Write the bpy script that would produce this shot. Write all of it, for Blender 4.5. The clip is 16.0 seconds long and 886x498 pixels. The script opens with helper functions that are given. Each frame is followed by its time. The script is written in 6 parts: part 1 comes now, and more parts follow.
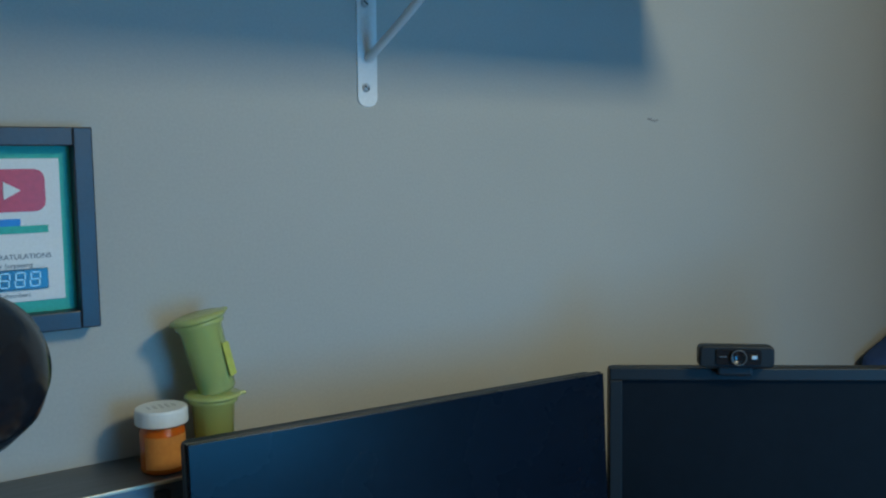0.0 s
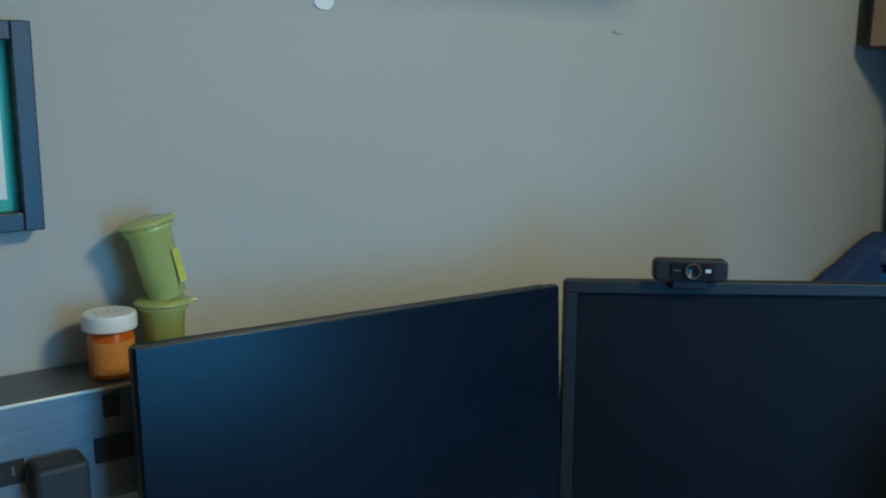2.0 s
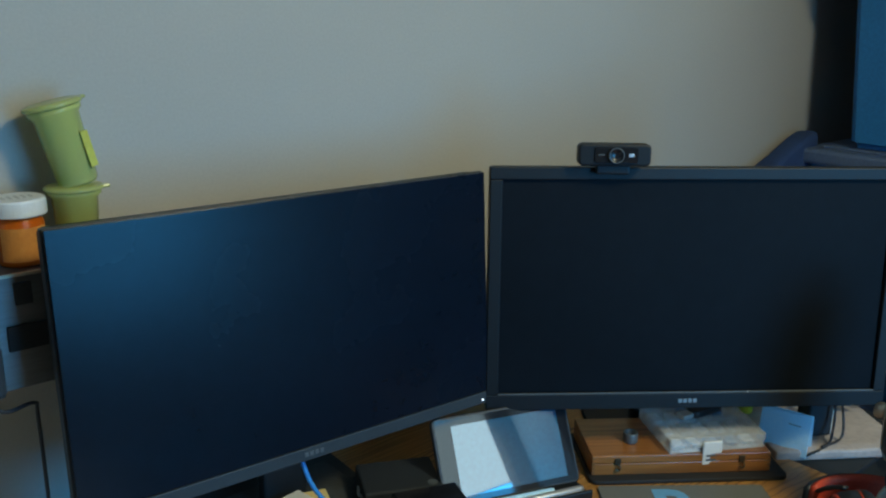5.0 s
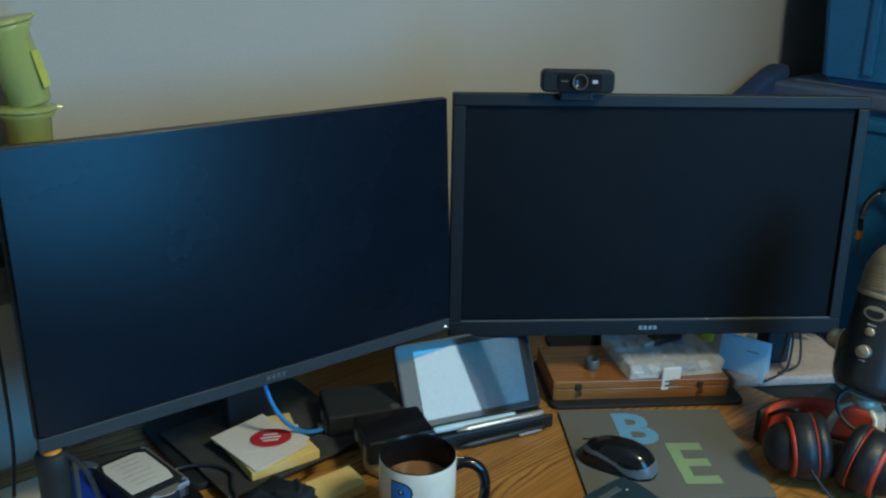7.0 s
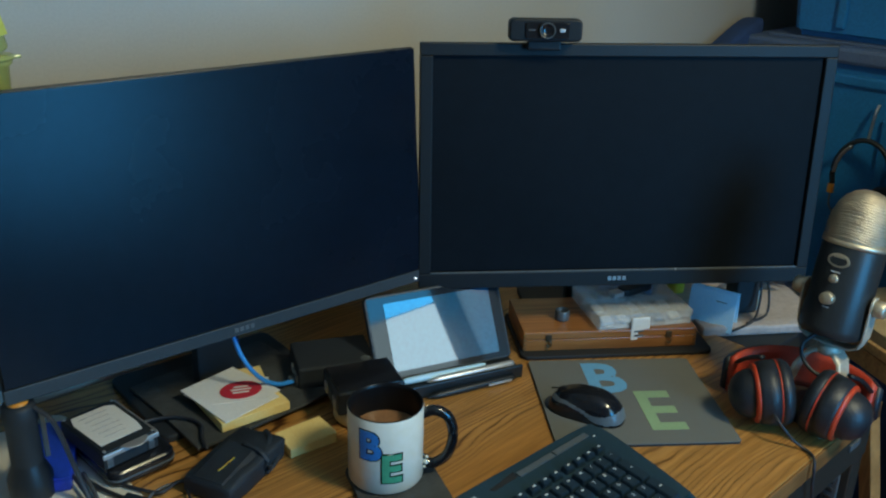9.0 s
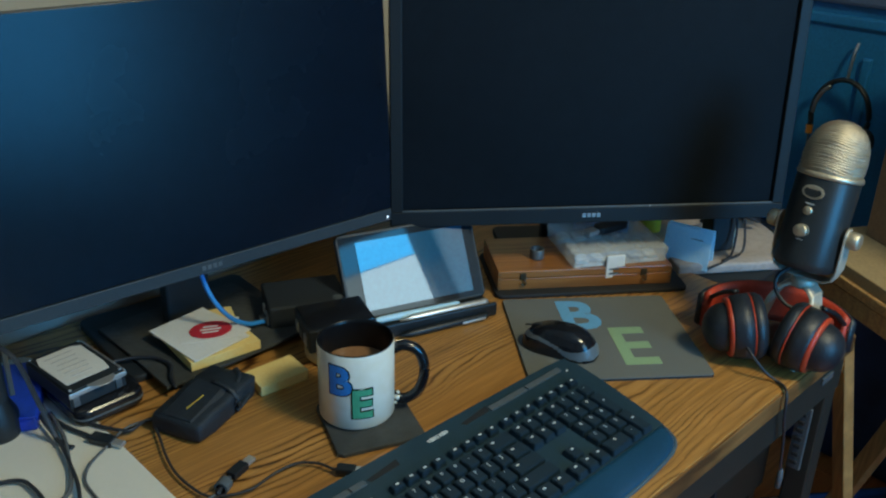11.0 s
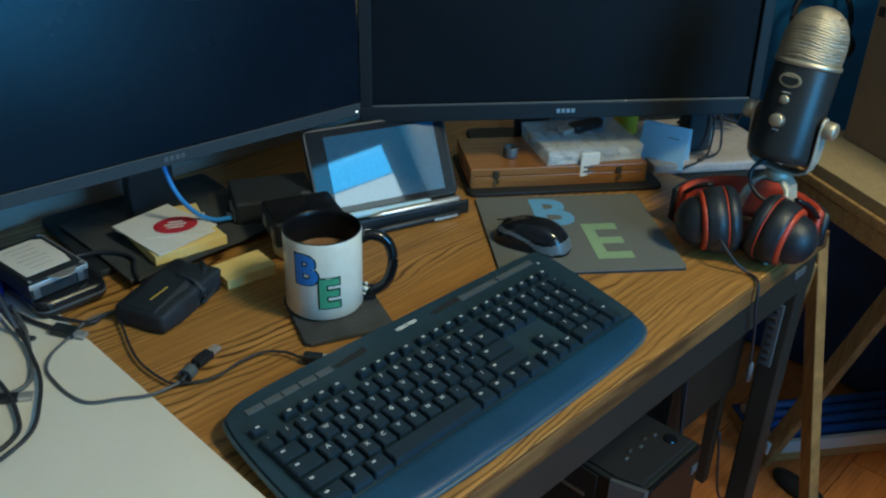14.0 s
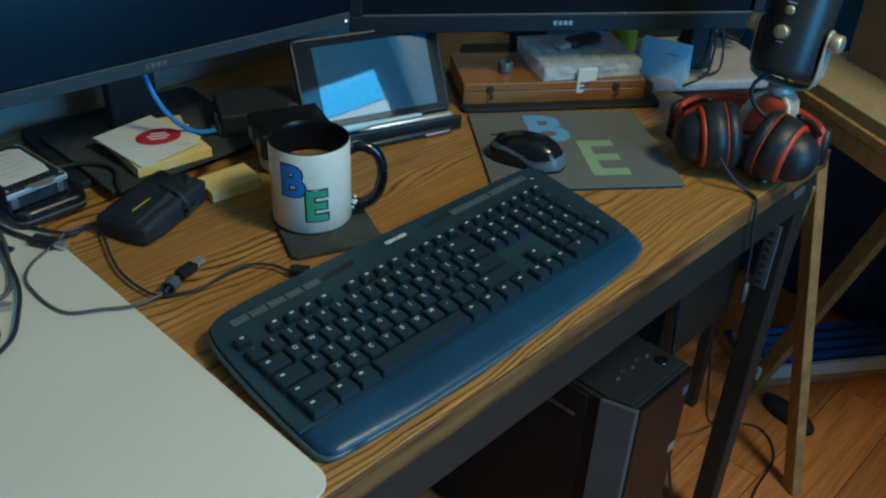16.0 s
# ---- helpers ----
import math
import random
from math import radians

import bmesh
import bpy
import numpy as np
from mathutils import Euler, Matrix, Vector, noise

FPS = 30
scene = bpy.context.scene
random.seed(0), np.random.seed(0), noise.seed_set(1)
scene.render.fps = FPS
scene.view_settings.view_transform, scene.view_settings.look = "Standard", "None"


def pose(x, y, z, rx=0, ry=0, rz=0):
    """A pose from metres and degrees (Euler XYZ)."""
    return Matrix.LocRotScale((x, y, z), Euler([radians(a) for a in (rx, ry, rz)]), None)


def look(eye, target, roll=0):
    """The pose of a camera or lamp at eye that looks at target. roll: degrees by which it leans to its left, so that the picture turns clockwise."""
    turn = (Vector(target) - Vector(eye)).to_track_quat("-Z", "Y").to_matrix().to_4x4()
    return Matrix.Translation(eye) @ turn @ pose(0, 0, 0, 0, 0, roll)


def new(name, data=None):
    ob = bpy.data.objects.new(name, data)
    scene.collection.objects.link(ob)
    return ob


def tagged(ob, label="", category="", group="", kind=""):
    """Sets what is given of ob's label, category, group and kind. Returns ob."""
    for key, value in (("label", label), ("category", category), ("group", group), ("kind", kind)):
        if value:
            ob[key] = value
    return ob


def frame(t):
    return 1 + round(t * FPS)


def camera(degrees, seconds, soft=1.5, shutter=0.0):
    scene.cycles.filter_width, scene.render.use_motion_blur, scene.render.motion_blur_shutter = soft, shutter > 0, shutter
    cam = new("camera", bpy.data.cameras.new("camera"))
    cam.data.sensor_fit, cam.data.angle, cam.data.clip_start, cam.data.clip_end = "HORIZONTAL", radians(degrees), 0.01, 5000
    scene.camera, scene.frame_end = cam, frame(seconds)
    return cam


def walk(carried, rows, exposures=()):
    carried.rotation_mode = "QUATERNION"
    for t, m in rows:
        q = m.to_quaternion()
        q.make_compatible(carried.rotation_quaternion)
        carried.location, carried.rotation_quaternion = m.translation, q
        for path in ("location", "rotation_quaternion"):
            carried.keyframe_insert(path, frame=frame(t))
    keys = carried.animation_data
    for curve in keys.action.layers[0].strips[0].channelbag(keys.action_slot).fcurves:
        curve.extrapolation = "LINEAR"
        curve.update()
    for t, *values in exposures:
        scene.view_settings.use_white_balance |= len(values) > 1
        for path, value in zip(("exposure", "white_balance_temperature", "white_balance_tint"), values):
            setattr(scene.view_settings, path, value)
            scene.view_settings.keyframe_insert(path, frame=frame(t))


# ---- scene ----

cam = camera(52.86, 16.0, soft=2.2)
PATH = [
    (0, (0.3422, -1.0412, 1.4801), (1.4860, 0.5856, 1.2677), -0.43),
    (0.5, (0.3450, -1.0413, 1.4737), (1.5022, 0.5665, 1.1983), -0.05),
    (1, (0.3508, -1.0412, 1.4701), (1.5191, 0.5494, 1.1461), 0.31),
    (1.5, (0.3536, -1.0409, 1.4663), (1.5305, 0.5377, 1.1156), 0.49),
    (2, (0.3609, -1.0413, 1.4582), (1.5482, 0.5235, 1.0817), 0.66),
    (2.5, (0.3636, -1.0411, 1.4505), (1.5709, 0.5017, 1.0478), 0.77),
    (3, (0.3665, -1.0431, 1.4447), (1.5926, 0.4767, 1.0126), 0.78),
    (3.5, (0.3718, -1.0494, 1.4357), (1.6054, 0.4562, 0.9758), 0.73),
    (4, (0.3732, -1.0507, 1.4247), (1.6255, 0.4335, 0.9463), 0.79),
    (6.5, (0.3913, -1.0724, 1.4002), (1.6579, 0.3339, 0.7538), 1.34),
    (7, (0.3932, -1.0761, 1.3953), (1.6646, 0.3146, 0.7248), 1.41),
    (7.5, (0.3896, -1.0758, 1.3903), (1.6751, 0.2905, 0.6971), 1.65),
    (8, (0.3944, -1.0822, 1.3890), (1.6785, 0.2762, 0.6776), 1.63),
    (10.5, (0.4153, -1.0976, 1.3581), (1.6969, 0.2056, 0.5462), 1.20),
    (11, (0.4204, -1.1013, 1.3504), (1.7007, 0.1890, 0.5162), 1.29),
    (11.5, (0.4245, -1.1065, 1.3435), (1.7020, 0.1774, 0.4952), 1.23),
    (12, (0.4252, -1.1091, 1.3360), (1.7029, 0.1639, 0.4717), 1.36),
    (12.5, (0.4257, -1.1130, 1.3286), (1.7015, 0.1517, 0.4494), 1.35),
    (13, (0.4265, -1.1154, 1.3173), (1.7021, 0.1306, 0.4118), 1.55),
    (13.5, (0.4282, -1.1141, 1.3077), (1.6965, 0.1098, 0.3625), 1.70),
    (14, (0.4305, -1.1145, 1.2992), (1.6919, 0.0967, 0.3288), 1.70),
    (14.5, (0.4347, -1.1153, 1.2907), (1.6864, 0.0882, 0.2983), 1.67),
    (15, (0.4388, -1.1143, 1.2813), (1.6757, 0.0724, 0.2508), 1.65),
    (15.5, (0.4405, -1.1126, 1.2713), (1.6693, 0.0516, 0.2060), 2.00),
    (16, (0.4414, -1.1094, 1.2680), (1.6603, 0.0345, 0.1699), 2.50),
]
walk(cam, [(t, look(eye, target, roll)) for t, eye, target, roll in PATH],
     exposures=[(0.0, -0.24, 6080, 10), (1.2, -0.04, 6280, 10), (2.5, -0.03, 6430, 10), (4.0, 0.02, 6540, 10), (12.0, 0.02, 6500, 9), (15.0, 0.0, 6400, 6), (16.0, -0.18, 6200, 5)])

# ---- light ----
world = bpy.data.worlds.new("room_world")
scene.world = world
world.use_nodes = True
wbg = world.node_tree.nodes["Background"]
wbg.inputs[0].default_value = (0.05, 0.17, 0.40, 1)
wbg.inputs[1].default_value = 0.02


def area(name, m, sx, sy, power, colour):
    d = bpy.data.lights.new(name, "AREA")
    d.shape, d.size, d.size_y, d.energy, d.color = "RECTANGLE", sx, sy, power, colour
    o = new(name, d)
    o.matrix_world = m
    return o


area("ceiling_lamp_light", look((1.30, -1.66, 2.26), (1.35, -0.6, 0.4)), 0.30, 0.30, 21.5, (0.85, 0.80, 0.52))
# daylight in the window's opening: pale sky between a shaded lower part and a blue strip at the top
PANE_X, PANE_W = 1.105, 0.61
for nm, z0, z1, watts, tint in (("window_light", 0.74, 1.60, 20.5, (0.055, 0.45, 1.0)), ("sky_light", 1.604, 1.92, 2.5, (0.66, 0.92, 1.0)), ("window_top_light", 1.924, 2.06, 1.6, (0.07, 0.50, 1.0))):
    area(nm, look((PANE_X, -2.28, (z0 + z1) / 2), (PANE_X, 0.0, (z0 + z1) / 2)), PANE_W, z1 - z0, watts, tint)

# ---- materials ----


def mat(name, colour, rough=0.5, metal=0.0, vary=0.12, scale=6.0, fine=180.0, bump=0.05, coat=0.0, speck=0.06, stretch=None, spec=0.5, rvary=0.09):
    """Colour with two scales of variation, and a fine relief."""
    m = bpy.data.materials.new(name)
    m.use_nodes = True
    nt = m.node_tree
    n, l = nt.nodes, nt.links
    b = n["Principled BSDF"]
    b.inputs["Roughness"].default_value = rough
    b.inputs["Metallic"].default_value = metal
    b.inputs["Coat Weight"].default_value = coat
    b.inputs["Specular IOR Level"].default_value = spec
    tc = n.new("ShaderNodeTexCoord")
    src = tc.outputs["Object"]
    if stretch:
        mp = n.new("ShaderNodeMapping")
        mp.inputs["Scale"].default_value = stretch
        l.new(src, mp.inputs[0])
        src = mp.outputs[0]
    big, small = n.new("ShaderNodeTexNoise"), n.new("ShaderNodeTexNoise")
    big.inputs["Scale"].default_value, big.inputs["Detail"].default_value = scale, 5
    small.inputs["Scale"].default_value, small.inputs["Detail"].default_value = fine, 3
    l.new(src, big.inputs["Vector"])
    l.new(src, small.inputs["Vector"])
    r1 = n.new("ShaderNodeValToRGB")
    c = Vector(colour)
    r1.color_ramp.elements[0].position, r1.color_ramp.elements[1].position = 0.3, 0.7
    r1.color_ramp.elements[0].color = (*(c * (1 - vary)), 1)
    r1.color_ramp.elements[1].color = (*[min(1, v) for v in c * (1 + vary)], 1)
    l.new(big.outputs["Fac"], r1.inputs[0])
    mx = n.new("ShaderNodeMixRGB")
    mx.blend_type = "OVERLAY"
    mx.inputs[0].default_value = min(1, speck * 4)
    l.new(r1.outputs[0], mx.inputs[1])
    l.new(small.outputs["Fac"], mx.inputs[2])
    l.new(mx.outputs[0], b.inputs["Base Color"])
    mr = n.new("ShaderNodeMapRange")
    mr.inputs[3].default_value, mr.inputs[4].default_value = max(0.02, rough - rvary), min(1, rough + rvary)
    l.new(big.outputs["Fac"], mr.inputs[0])
    l.new(mr.outputs[0], b.inputs["Roughness"])
    bp = n.new("ShaderNodeBump")
    bp.inputs["Strength"].default_value, bp.inputs["Distance"].default_value = bump, 0.002
    l.new(small.outputs["Fac"], bp.inputs["Height"])
    l.new(bp.outputs[0], b.inputs["Normal"])
    return m


def glowing(name, colour, strength):
    m = bpy.data.materials.new(name)
    m.use_nodes = True
    b = m.node_tree.nodes["Principled BSDF"]
    b.inputs["Base Color"].default_value = (*colour, 1)
    b.inputs["Emission Color"].default_value = (*colour, 1)
    b.inputs["Emission Strength"].default_value = strength
    return m


def clear(name, colour, rough=0.1, trans=0.9, ior=1.45):
    m = bpy.data.materials.new(name)
    m.use_nodes = True
    b = m.node_tree.nodes["Principled BSDF"]
    b.inputs["Base Color"].default_value = (*colour, 1)
    b.inputs["Roughness"].default_value = rough
    b.inputs["Transmission Weight"].default_value = trans
    b.inputs["IOR"].default_value = ior
    return m


def wood(name, dark, mid, light, rough=0.4, scale=14.0, stretch=(0.16, 1.0, 1.0), coat=0.1, bands=0.75, knee=0.38, wild=0.13, broken=False):
    """Grain that runs along x, with cathedral bands and pores."""
    m = bpy.data.materials.new(name)
    m.use_nodes = True
    nt = m.node_tree
    n, l = nt.nodes, nt.links
    b = n["Principled BSDF"]
    tc, mp = n.new("ShaderNodeTexCoord"), n.new("ShaderNodeMapping")
    mp.inputs["Scale"].default_value = stretch
    l.new(tc.outputs["Object"], mp.inputs[0])
    wob = n.new("ShaderNodeTexNoise")
    wob.inputs["Scale"].default_value, wob.inputs["Detail"].default_value = 3.2, 2
    l.new(mp.outputs[0], wob.inputs["Vector"])
    add = n.new("ShaderNodeMixRGB")
    add.blend_type = "ADD"
    add.inputs[0].default_value = wild
    l.new(mp.outputs[0], add.inputs[1])
    l.new(wob.outputs["Color"], add.inputs[2])
    wv = n.new("ShaderNodeTexWave")
    wv.wave_type, wv.bands_direction = "BANDS", "Y"
    wv.inputs["Scale"].default_value, wv.inputs["Distortion"].default_value = scale, 2.2 + 8 * (wild - 0.13)
    wv.inputs["Detail"].default_value, wv.inputs["Detail Scale"].default_value = 3, 1.6
    l.new(add.outputs[0], wv.inputs["Vector"])
    fine = n.new("ShaderNodeTexNoise")
    fine.inputs["Scale"].default_value, fine.inputs["Detail"].default_value = 160, 4
    mp2 = n.new("ShaderNodeMapping")
    mp2.inputs["Scale"].default_value = (stretch[0] * 0.3, stretch[1], stretch[2])
    l.new(tc.outputs["Object"], mp2.inputs[0])
    l.new(mp2.outputs[0], fine.inputs["Vector"])
    rp = n.new("ShaderNodeValToRGB")
    e = rp.color_ramp.elements
    e[0].position, e[0].color = 0.0, (*dark, 1)
    e[1].position, e[1].color = 1.0, (*light, 1)
    k = rp.color_ramp.elements.new(knee)
    k.color = (*mid, 1)
    l.new(wv.outputs["Fac"], rp.inputs[0])
    plain = n.new("ShaderNodeMixRGB")
    plain.inputs[0].default_value = bands
    plain.inputs[1].default_value = (*mid, 1)
    l.new(rp.outputs[0], plain.inputs[2])
    if broken:
        # a shorter sway of the fibres
        sway, smap, both = n.new("ShaderNodeTexNoise"), n.new("ShaderNodeMapping"), n.new("ShaderNodeMixRGB")
        smap.inputs["Scale"].default_value = (2.6, 7.0, 7.0)
        sway.inputs["Scale"].default_value, sway.inputs["Detail"].default_value = 1.0, 3
        both.blend_type, both.inputs[0].default_value = "ADD", 0.085
        l.new(tc.outputs["Object"], smap.inputs[0])
        l.new(smap.outputs[0], sway.inputs["Vector"])
        l.new(add.outputs[0], both.inputs[1])
        l.new(sway.outputs["Color"], both.inputs[2])
        l.new(both.outputs[0], wv.inputs["Vector"])
        gap, gmap, gmul = n.new("ShaderNodeTexNoise"), n.new("ShaderNodeMapRange"), n.new("ShaderNodeMapping")
        gmul.inputs["Scale"].default_value = (2.2, 13.0, 13.0)
        gap.inputs["Scale"].default_value, gap.inputs["Detail"].default_value = 1.0, 4
        gmap.inputs[1].default_value, gmap.inputs[2].default_value = 0.36, 0.62
        gmap.inputs[3].default_value, gmap.inputs[4].default_value = 0.10, 1.0
        l.new(tc.outputs["Object"], gmul.inputs[0])
        l.new(gmul.outputs[0], gap.inputs["Vector"])
        l.new(gap.outputs["Fac"], gmap.inputs[0])
        l.new(gmap.outputs[0], plain.inputs[0])
    mx = n.new("ShaderNodeMixRGB")
    mx.blend_type = "OVERLAY"
    mx.inputs[0].default_value = 0.62
    l.new(plain.outputs[0], mx.inputs[1])
    l.new(fine.outputs["Fac"], mx.inputs[2])
    l.new(mx.outputs[0], b.inputs["Base Color"])
    b.inputs["Roughness"].default_value = rough
    b.inputs["Coat Weight"].default_value, b.inputs["Coat Roughness"].default_value = coat, 0.25
    bp = n.new("ShaderNodeBump")
    bp.inputs["Strength"].default_value, bp.inputs["Distance"].default_value = 0.12, 0.001
    l.new(fine.outputs["Fac"], bp.inputs["Height"])
    l.new(bp.outputs[0], b.inputs["Normal"])
    return m


M_WALL = mat("wall_paint", (0.42, 0.405, 0.365), 0.75, vary=0.03, scale=2.5, fine=260, bump=0.05, speck=0.02)
M_CEIL = mat("ceiling_paint", (0.75, 0.73, 0.68), 0.85, vary=0.03, scale=3, fine=120, bump=0.2)
M_DESK = wood("desk_oak_laminate", (0.045, 0.017, 0.006), (0.38, 0.178, 0.046), (0.48, 0.245, 0.072), rough=0.34, scale=30, knee=0.17, wild=0.42, bands=0.9, broken=True)
# streaky edge oak; its tones also carry the front face's shade below the top's sheen
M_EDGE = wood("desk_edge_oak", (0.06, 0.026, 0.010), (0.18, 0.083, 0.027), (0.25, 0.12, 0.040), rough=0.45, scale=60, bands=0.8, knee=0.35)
M_FLOOR = wood("floor_laminate", (0.40, 0.120, 0.030), (0.60, 0.205, 0.058), (0.66, 0.25, 0.080), rough=0.30, scale=9, bands=0.30, wild=0.3)
fnt = M_FLOOR.node_tree
finfo, fval = fnt.nodes.new("ShaderNodeObjectInfo"), fnt.nodes.new("ShaderNodeHueSaturation")
fmap = fnt.nodes.new("ShaderNodeMapRange")
fmap.inputs[3].default_value, fmap.inputs[4].default_value = 0.86, 1.14
fsrc = fnt.nodes["Principled BSDF"].inputs["Base Color"].links[0].from_socket
fnt.links.new(finfo.outputs["Random"], fmap.inputs[0])
fnt.links.new(fmap.outputs[0], fval.inputs["Value"])
fnt.links.new(fsrc, fval.inputs["Color"])
fnt.links.new(fval.outputs[0], fnt.nodes["Principled BSDF"].inputs["Base Color"])
M_PINE = wood("tray_table_wood", (0.30, 0.15, 0.05), (0.58, 0.33, 0.13), (0.68, 0.42, 0.18), rough=0.45, scale=10, stretch=(0.2, 1, 1), bands=0.18)
M_PINELEG = wood("tray_table_leg_wood", (0.24, 0.13, 0.045), (0.40, 0.235, 0.090), (0.46, 0.28, 0.11), rough=0.45, scale=14, stretch=(1, 1, 0.12), bands=0.25)
M_CIGAR = wood("box_mahogany", (0.10, 0.034, 0.010), (0.29, 0.110, 0.028), (0.37, 0.15, 0.044), rough=0.30, scale=16, bands=0.28, wild=0.35, coat=0.4)
M_BLACK = mat("black_plastic", (0.009, 0.013, 0.017), 0.45, vary=0.2, fine=400, bump=0.08)
M_TOWER = mat("tower_side_paint", (0.022, 0.024, 0.023), 0.62, vary=0.15, fine=400, bump=0.06, spec=0.18)
# paler than the tower: the window light on the cut corner is in this colour
M_CORNER = mat("tower_corner_lit", (0.085, 0.092, 0.092), 0.5, vary=0.1, fine=400, bump=0.05)
M_TOWERF = mat("tower_front_gloss", (0.010, 0.010, 0.011), 0.24, vary=0.1, bump=0.0, spec=0.22)
M_BLACKM = mat("matt_black_plastic", (0.015, 0.020, 0.025), 0.62, vary=0.15, fine=500, bump=0.12)
M_BEZEL = mat("charcoal_bezel", (0.009, 0.012, 0.015), 0.5, vary=0.1, fine=500, bump=0.1, spec=0.3)
M_CHIN = mat("slate_grey_bezel", (0.034, 0.044, 0.052), 0.45, vary=0.08, fine=400, spec=0.3)
M_SCREEN = mat("dark_screen", (0.004, 0.007, 0.011), 0.60, vary=0.25, scale=4, fine=60, bump=0.0, spec=0.11)
M_SCREENL = mat("satin_screen", (0.003, 0.007, 0.015), 0.27, vary=0.25, scale=4, fine=60, bump=0.0, spec=0.22, rvary=0.05)
M_STEEL = mat("brushed_steel", (0.55, 0.54, 0.52), 0.34, metal=1.0, vary=0.08, fine=240, bump=0.05, stretch=(0.1, 1, 1))
M_SATIN = mat("satin_grey_metal", (0.58, 0.53, 0.43), 0.52, metal=0.45, vary=0.08, fine=260, bump=0.05)
M_DULLSTEEL = mat("dull_steel", (0.22, 0.22, 0.22), 0.46, metal=0.9, vary=0.12, fine=240, bump=0.05, stretch=(0.1, 1, 1))
M_ZINC = mat("zinc_plated", (0.62, 0.62, 0.62), 0.4, metal=0.75, vary=0.1, fine=200)
M_WHITE = mat("white_laminate", (0.74, 0.72, 0.64), 0.5, vary=0.025, scale=4, fine=220, bump=0.012, speck=0.015)
M_APRON = mat("black_powder_coat", (0.021, 0.0225, 0.0195), 0.5, vary=0.2, fine=320, bump=0.1)
M_GREYPAD = mat("grey_mouse_pad_cloth", (0.135, 0.14, 0.13), 0.85, vary=0.06, fine=700, bump=0.3)
M_RUBBER = mat("black_rubber", (0.013, 0.013, 0.014), 0.75, vary=0.15, fine=300, bump=0.15)
M_CERAMIC = mat("white_ceramic_glaze", (0.80, 0.75, 0.63), 0.24, vary=0.02, scale=20, fine=90, bump=0.02, coat=0.1)
M_CERBLACK = mat("black_ceramic_glaze", (0.008, 0.009, 0.011), 0.14, vary=0.1, fine=90, bump=0.02, coat=0.4)
M_COFFEE = mat("milky_coffee", (0.30, 0.16, 0.085), 0.12, vary=0.06, scale=30, bump=0.0)
M_BLUEINK = mat("blue_ink", (0.014, 0.19, 0.54), 0.4, vary=0.05)
M_GREENINK = mat("green_ink", (0.06, 0.32, 0.18), 0.4, vary=0.05)
M_PADBLUE = mat("faded_blue_print", (0.13, 0.36, 0.58), 0.85, vary=0.08, fine=500)
M_PADGREEN = mat("faded_green_print", (0.24, 0.36, 0.20), 0.85, vary=0.08, fine=500)
M_SLATE = mat("dark_slate", (0.045, 0.050, 0.052), 0.7, vary=0.3, scale=25, fine=150, bump=0.5)
M_NOTE = mat("yellow_note_paper", (0.86, 0.66, 0.26), 0.8, vary=0.04, fine=300, bump=0.04)
M_PAPER = mat("white_paper", (0.74, 0.74, 0.72), 0.75, vary=0.03, fine=300, bump=0.03)
M_REDINK = mat("red_sticker", (0.55, 0.03, 0.05), 0.4, vary=0.06)
M_ORANGE = clear("amber_plastic", (0.95, 0.22, 0.015), 0.18, 0.5)
M_GREENJ = clear("green_translucent_plastic", (0.80, 0.86, 0.34), 0.20, 0.62)
M_CLEAR = clear("frosted_clear_plastic", (0.86, 0.89, 0.90), 0.28, 0.0, 1.45)
M_CLEAR.node_tree.nodes["Principled BSDF"].inputs["Alpha"].default_value = 0.27
M_CAPWHITE = mat("white_plastic_cap", (0.76, 0.76, 0.74), 0.42, vary=0.03, fine=250)
M_EMBOSS = mat("cap_emboss", (0.56, 0.56, 0.55), 0.5)
M_ORANGEP = mat("orange_plastic", (0.80, 0.30, 0.04), 0.4)
M_REDLEATHER = mat("red_leatherette", (0.50, 0.050, 0.022), 0.5, vary=0.12, scale=30, fine=350, bump=0.25)
M_REDRING = mat("red_orange_ring", (0.50, 0.050, 0.018), 0.4)
M_CUP = mat("soft_black_leatherette", (0.014, 0.018, 0.024), 0.44, vary=0.2, scale=40, fine=400, bump=0.25)
M_CHAMP = mat("champagne_metal", (0.66, 0.57, 0.42), 0.46, metal=0.85, vary=0.08, fine=260, bump=0.05)
M_MICBODY = mat("dark_enamel", (0.022, 0.026, 0.028), 0.38, vary=0.12, fine=350, bump=0.05)
M_CARD = mat("brown_cardboard", (0.28, 0.185, 0.115), 0.85, vary=0.08, scale=8, fine=200, bump=0.15)
M_CARDTAN = mat("tan_cardboard", (0.46, 0.33, 0.17), 0.8, vary=0.07, scale=8, fine=200, bump=0.12)
M_NYLON = mat("black_nylon", (0.013, 0.020, 0.028), 0.56, vary=0.25, scale=30, fine=600, bump=0.5)
M_CABLE = mat("black_cable", (0.022, 0.025, 0.032), 0.5, vary=0.1)
M_CABLEGREY = mat("grey_cable", (0.10, 0.11, 0.12), 0.5, vary=0.1)
M_ETHER = mat("blue_network_cable", (0.03, 0.27, 0.75), 0.45, vary=0.06)
M_TEAL = mat("teal_mat_board", (0.05, 0.42, 0.34), 0.7, vary=0.05)
M_FRAME = mat("black_painted_wood", (0.022, 0.025, 0.034), 0.4, vary=0.2, scale=20, fine=200, bump=0.12)
M_TOTE = mat("blue_tote_plastic", (0.014, 0.17, 0.42), 0.45, vary=0.10, scale=5, fine=160, bump=0.06)
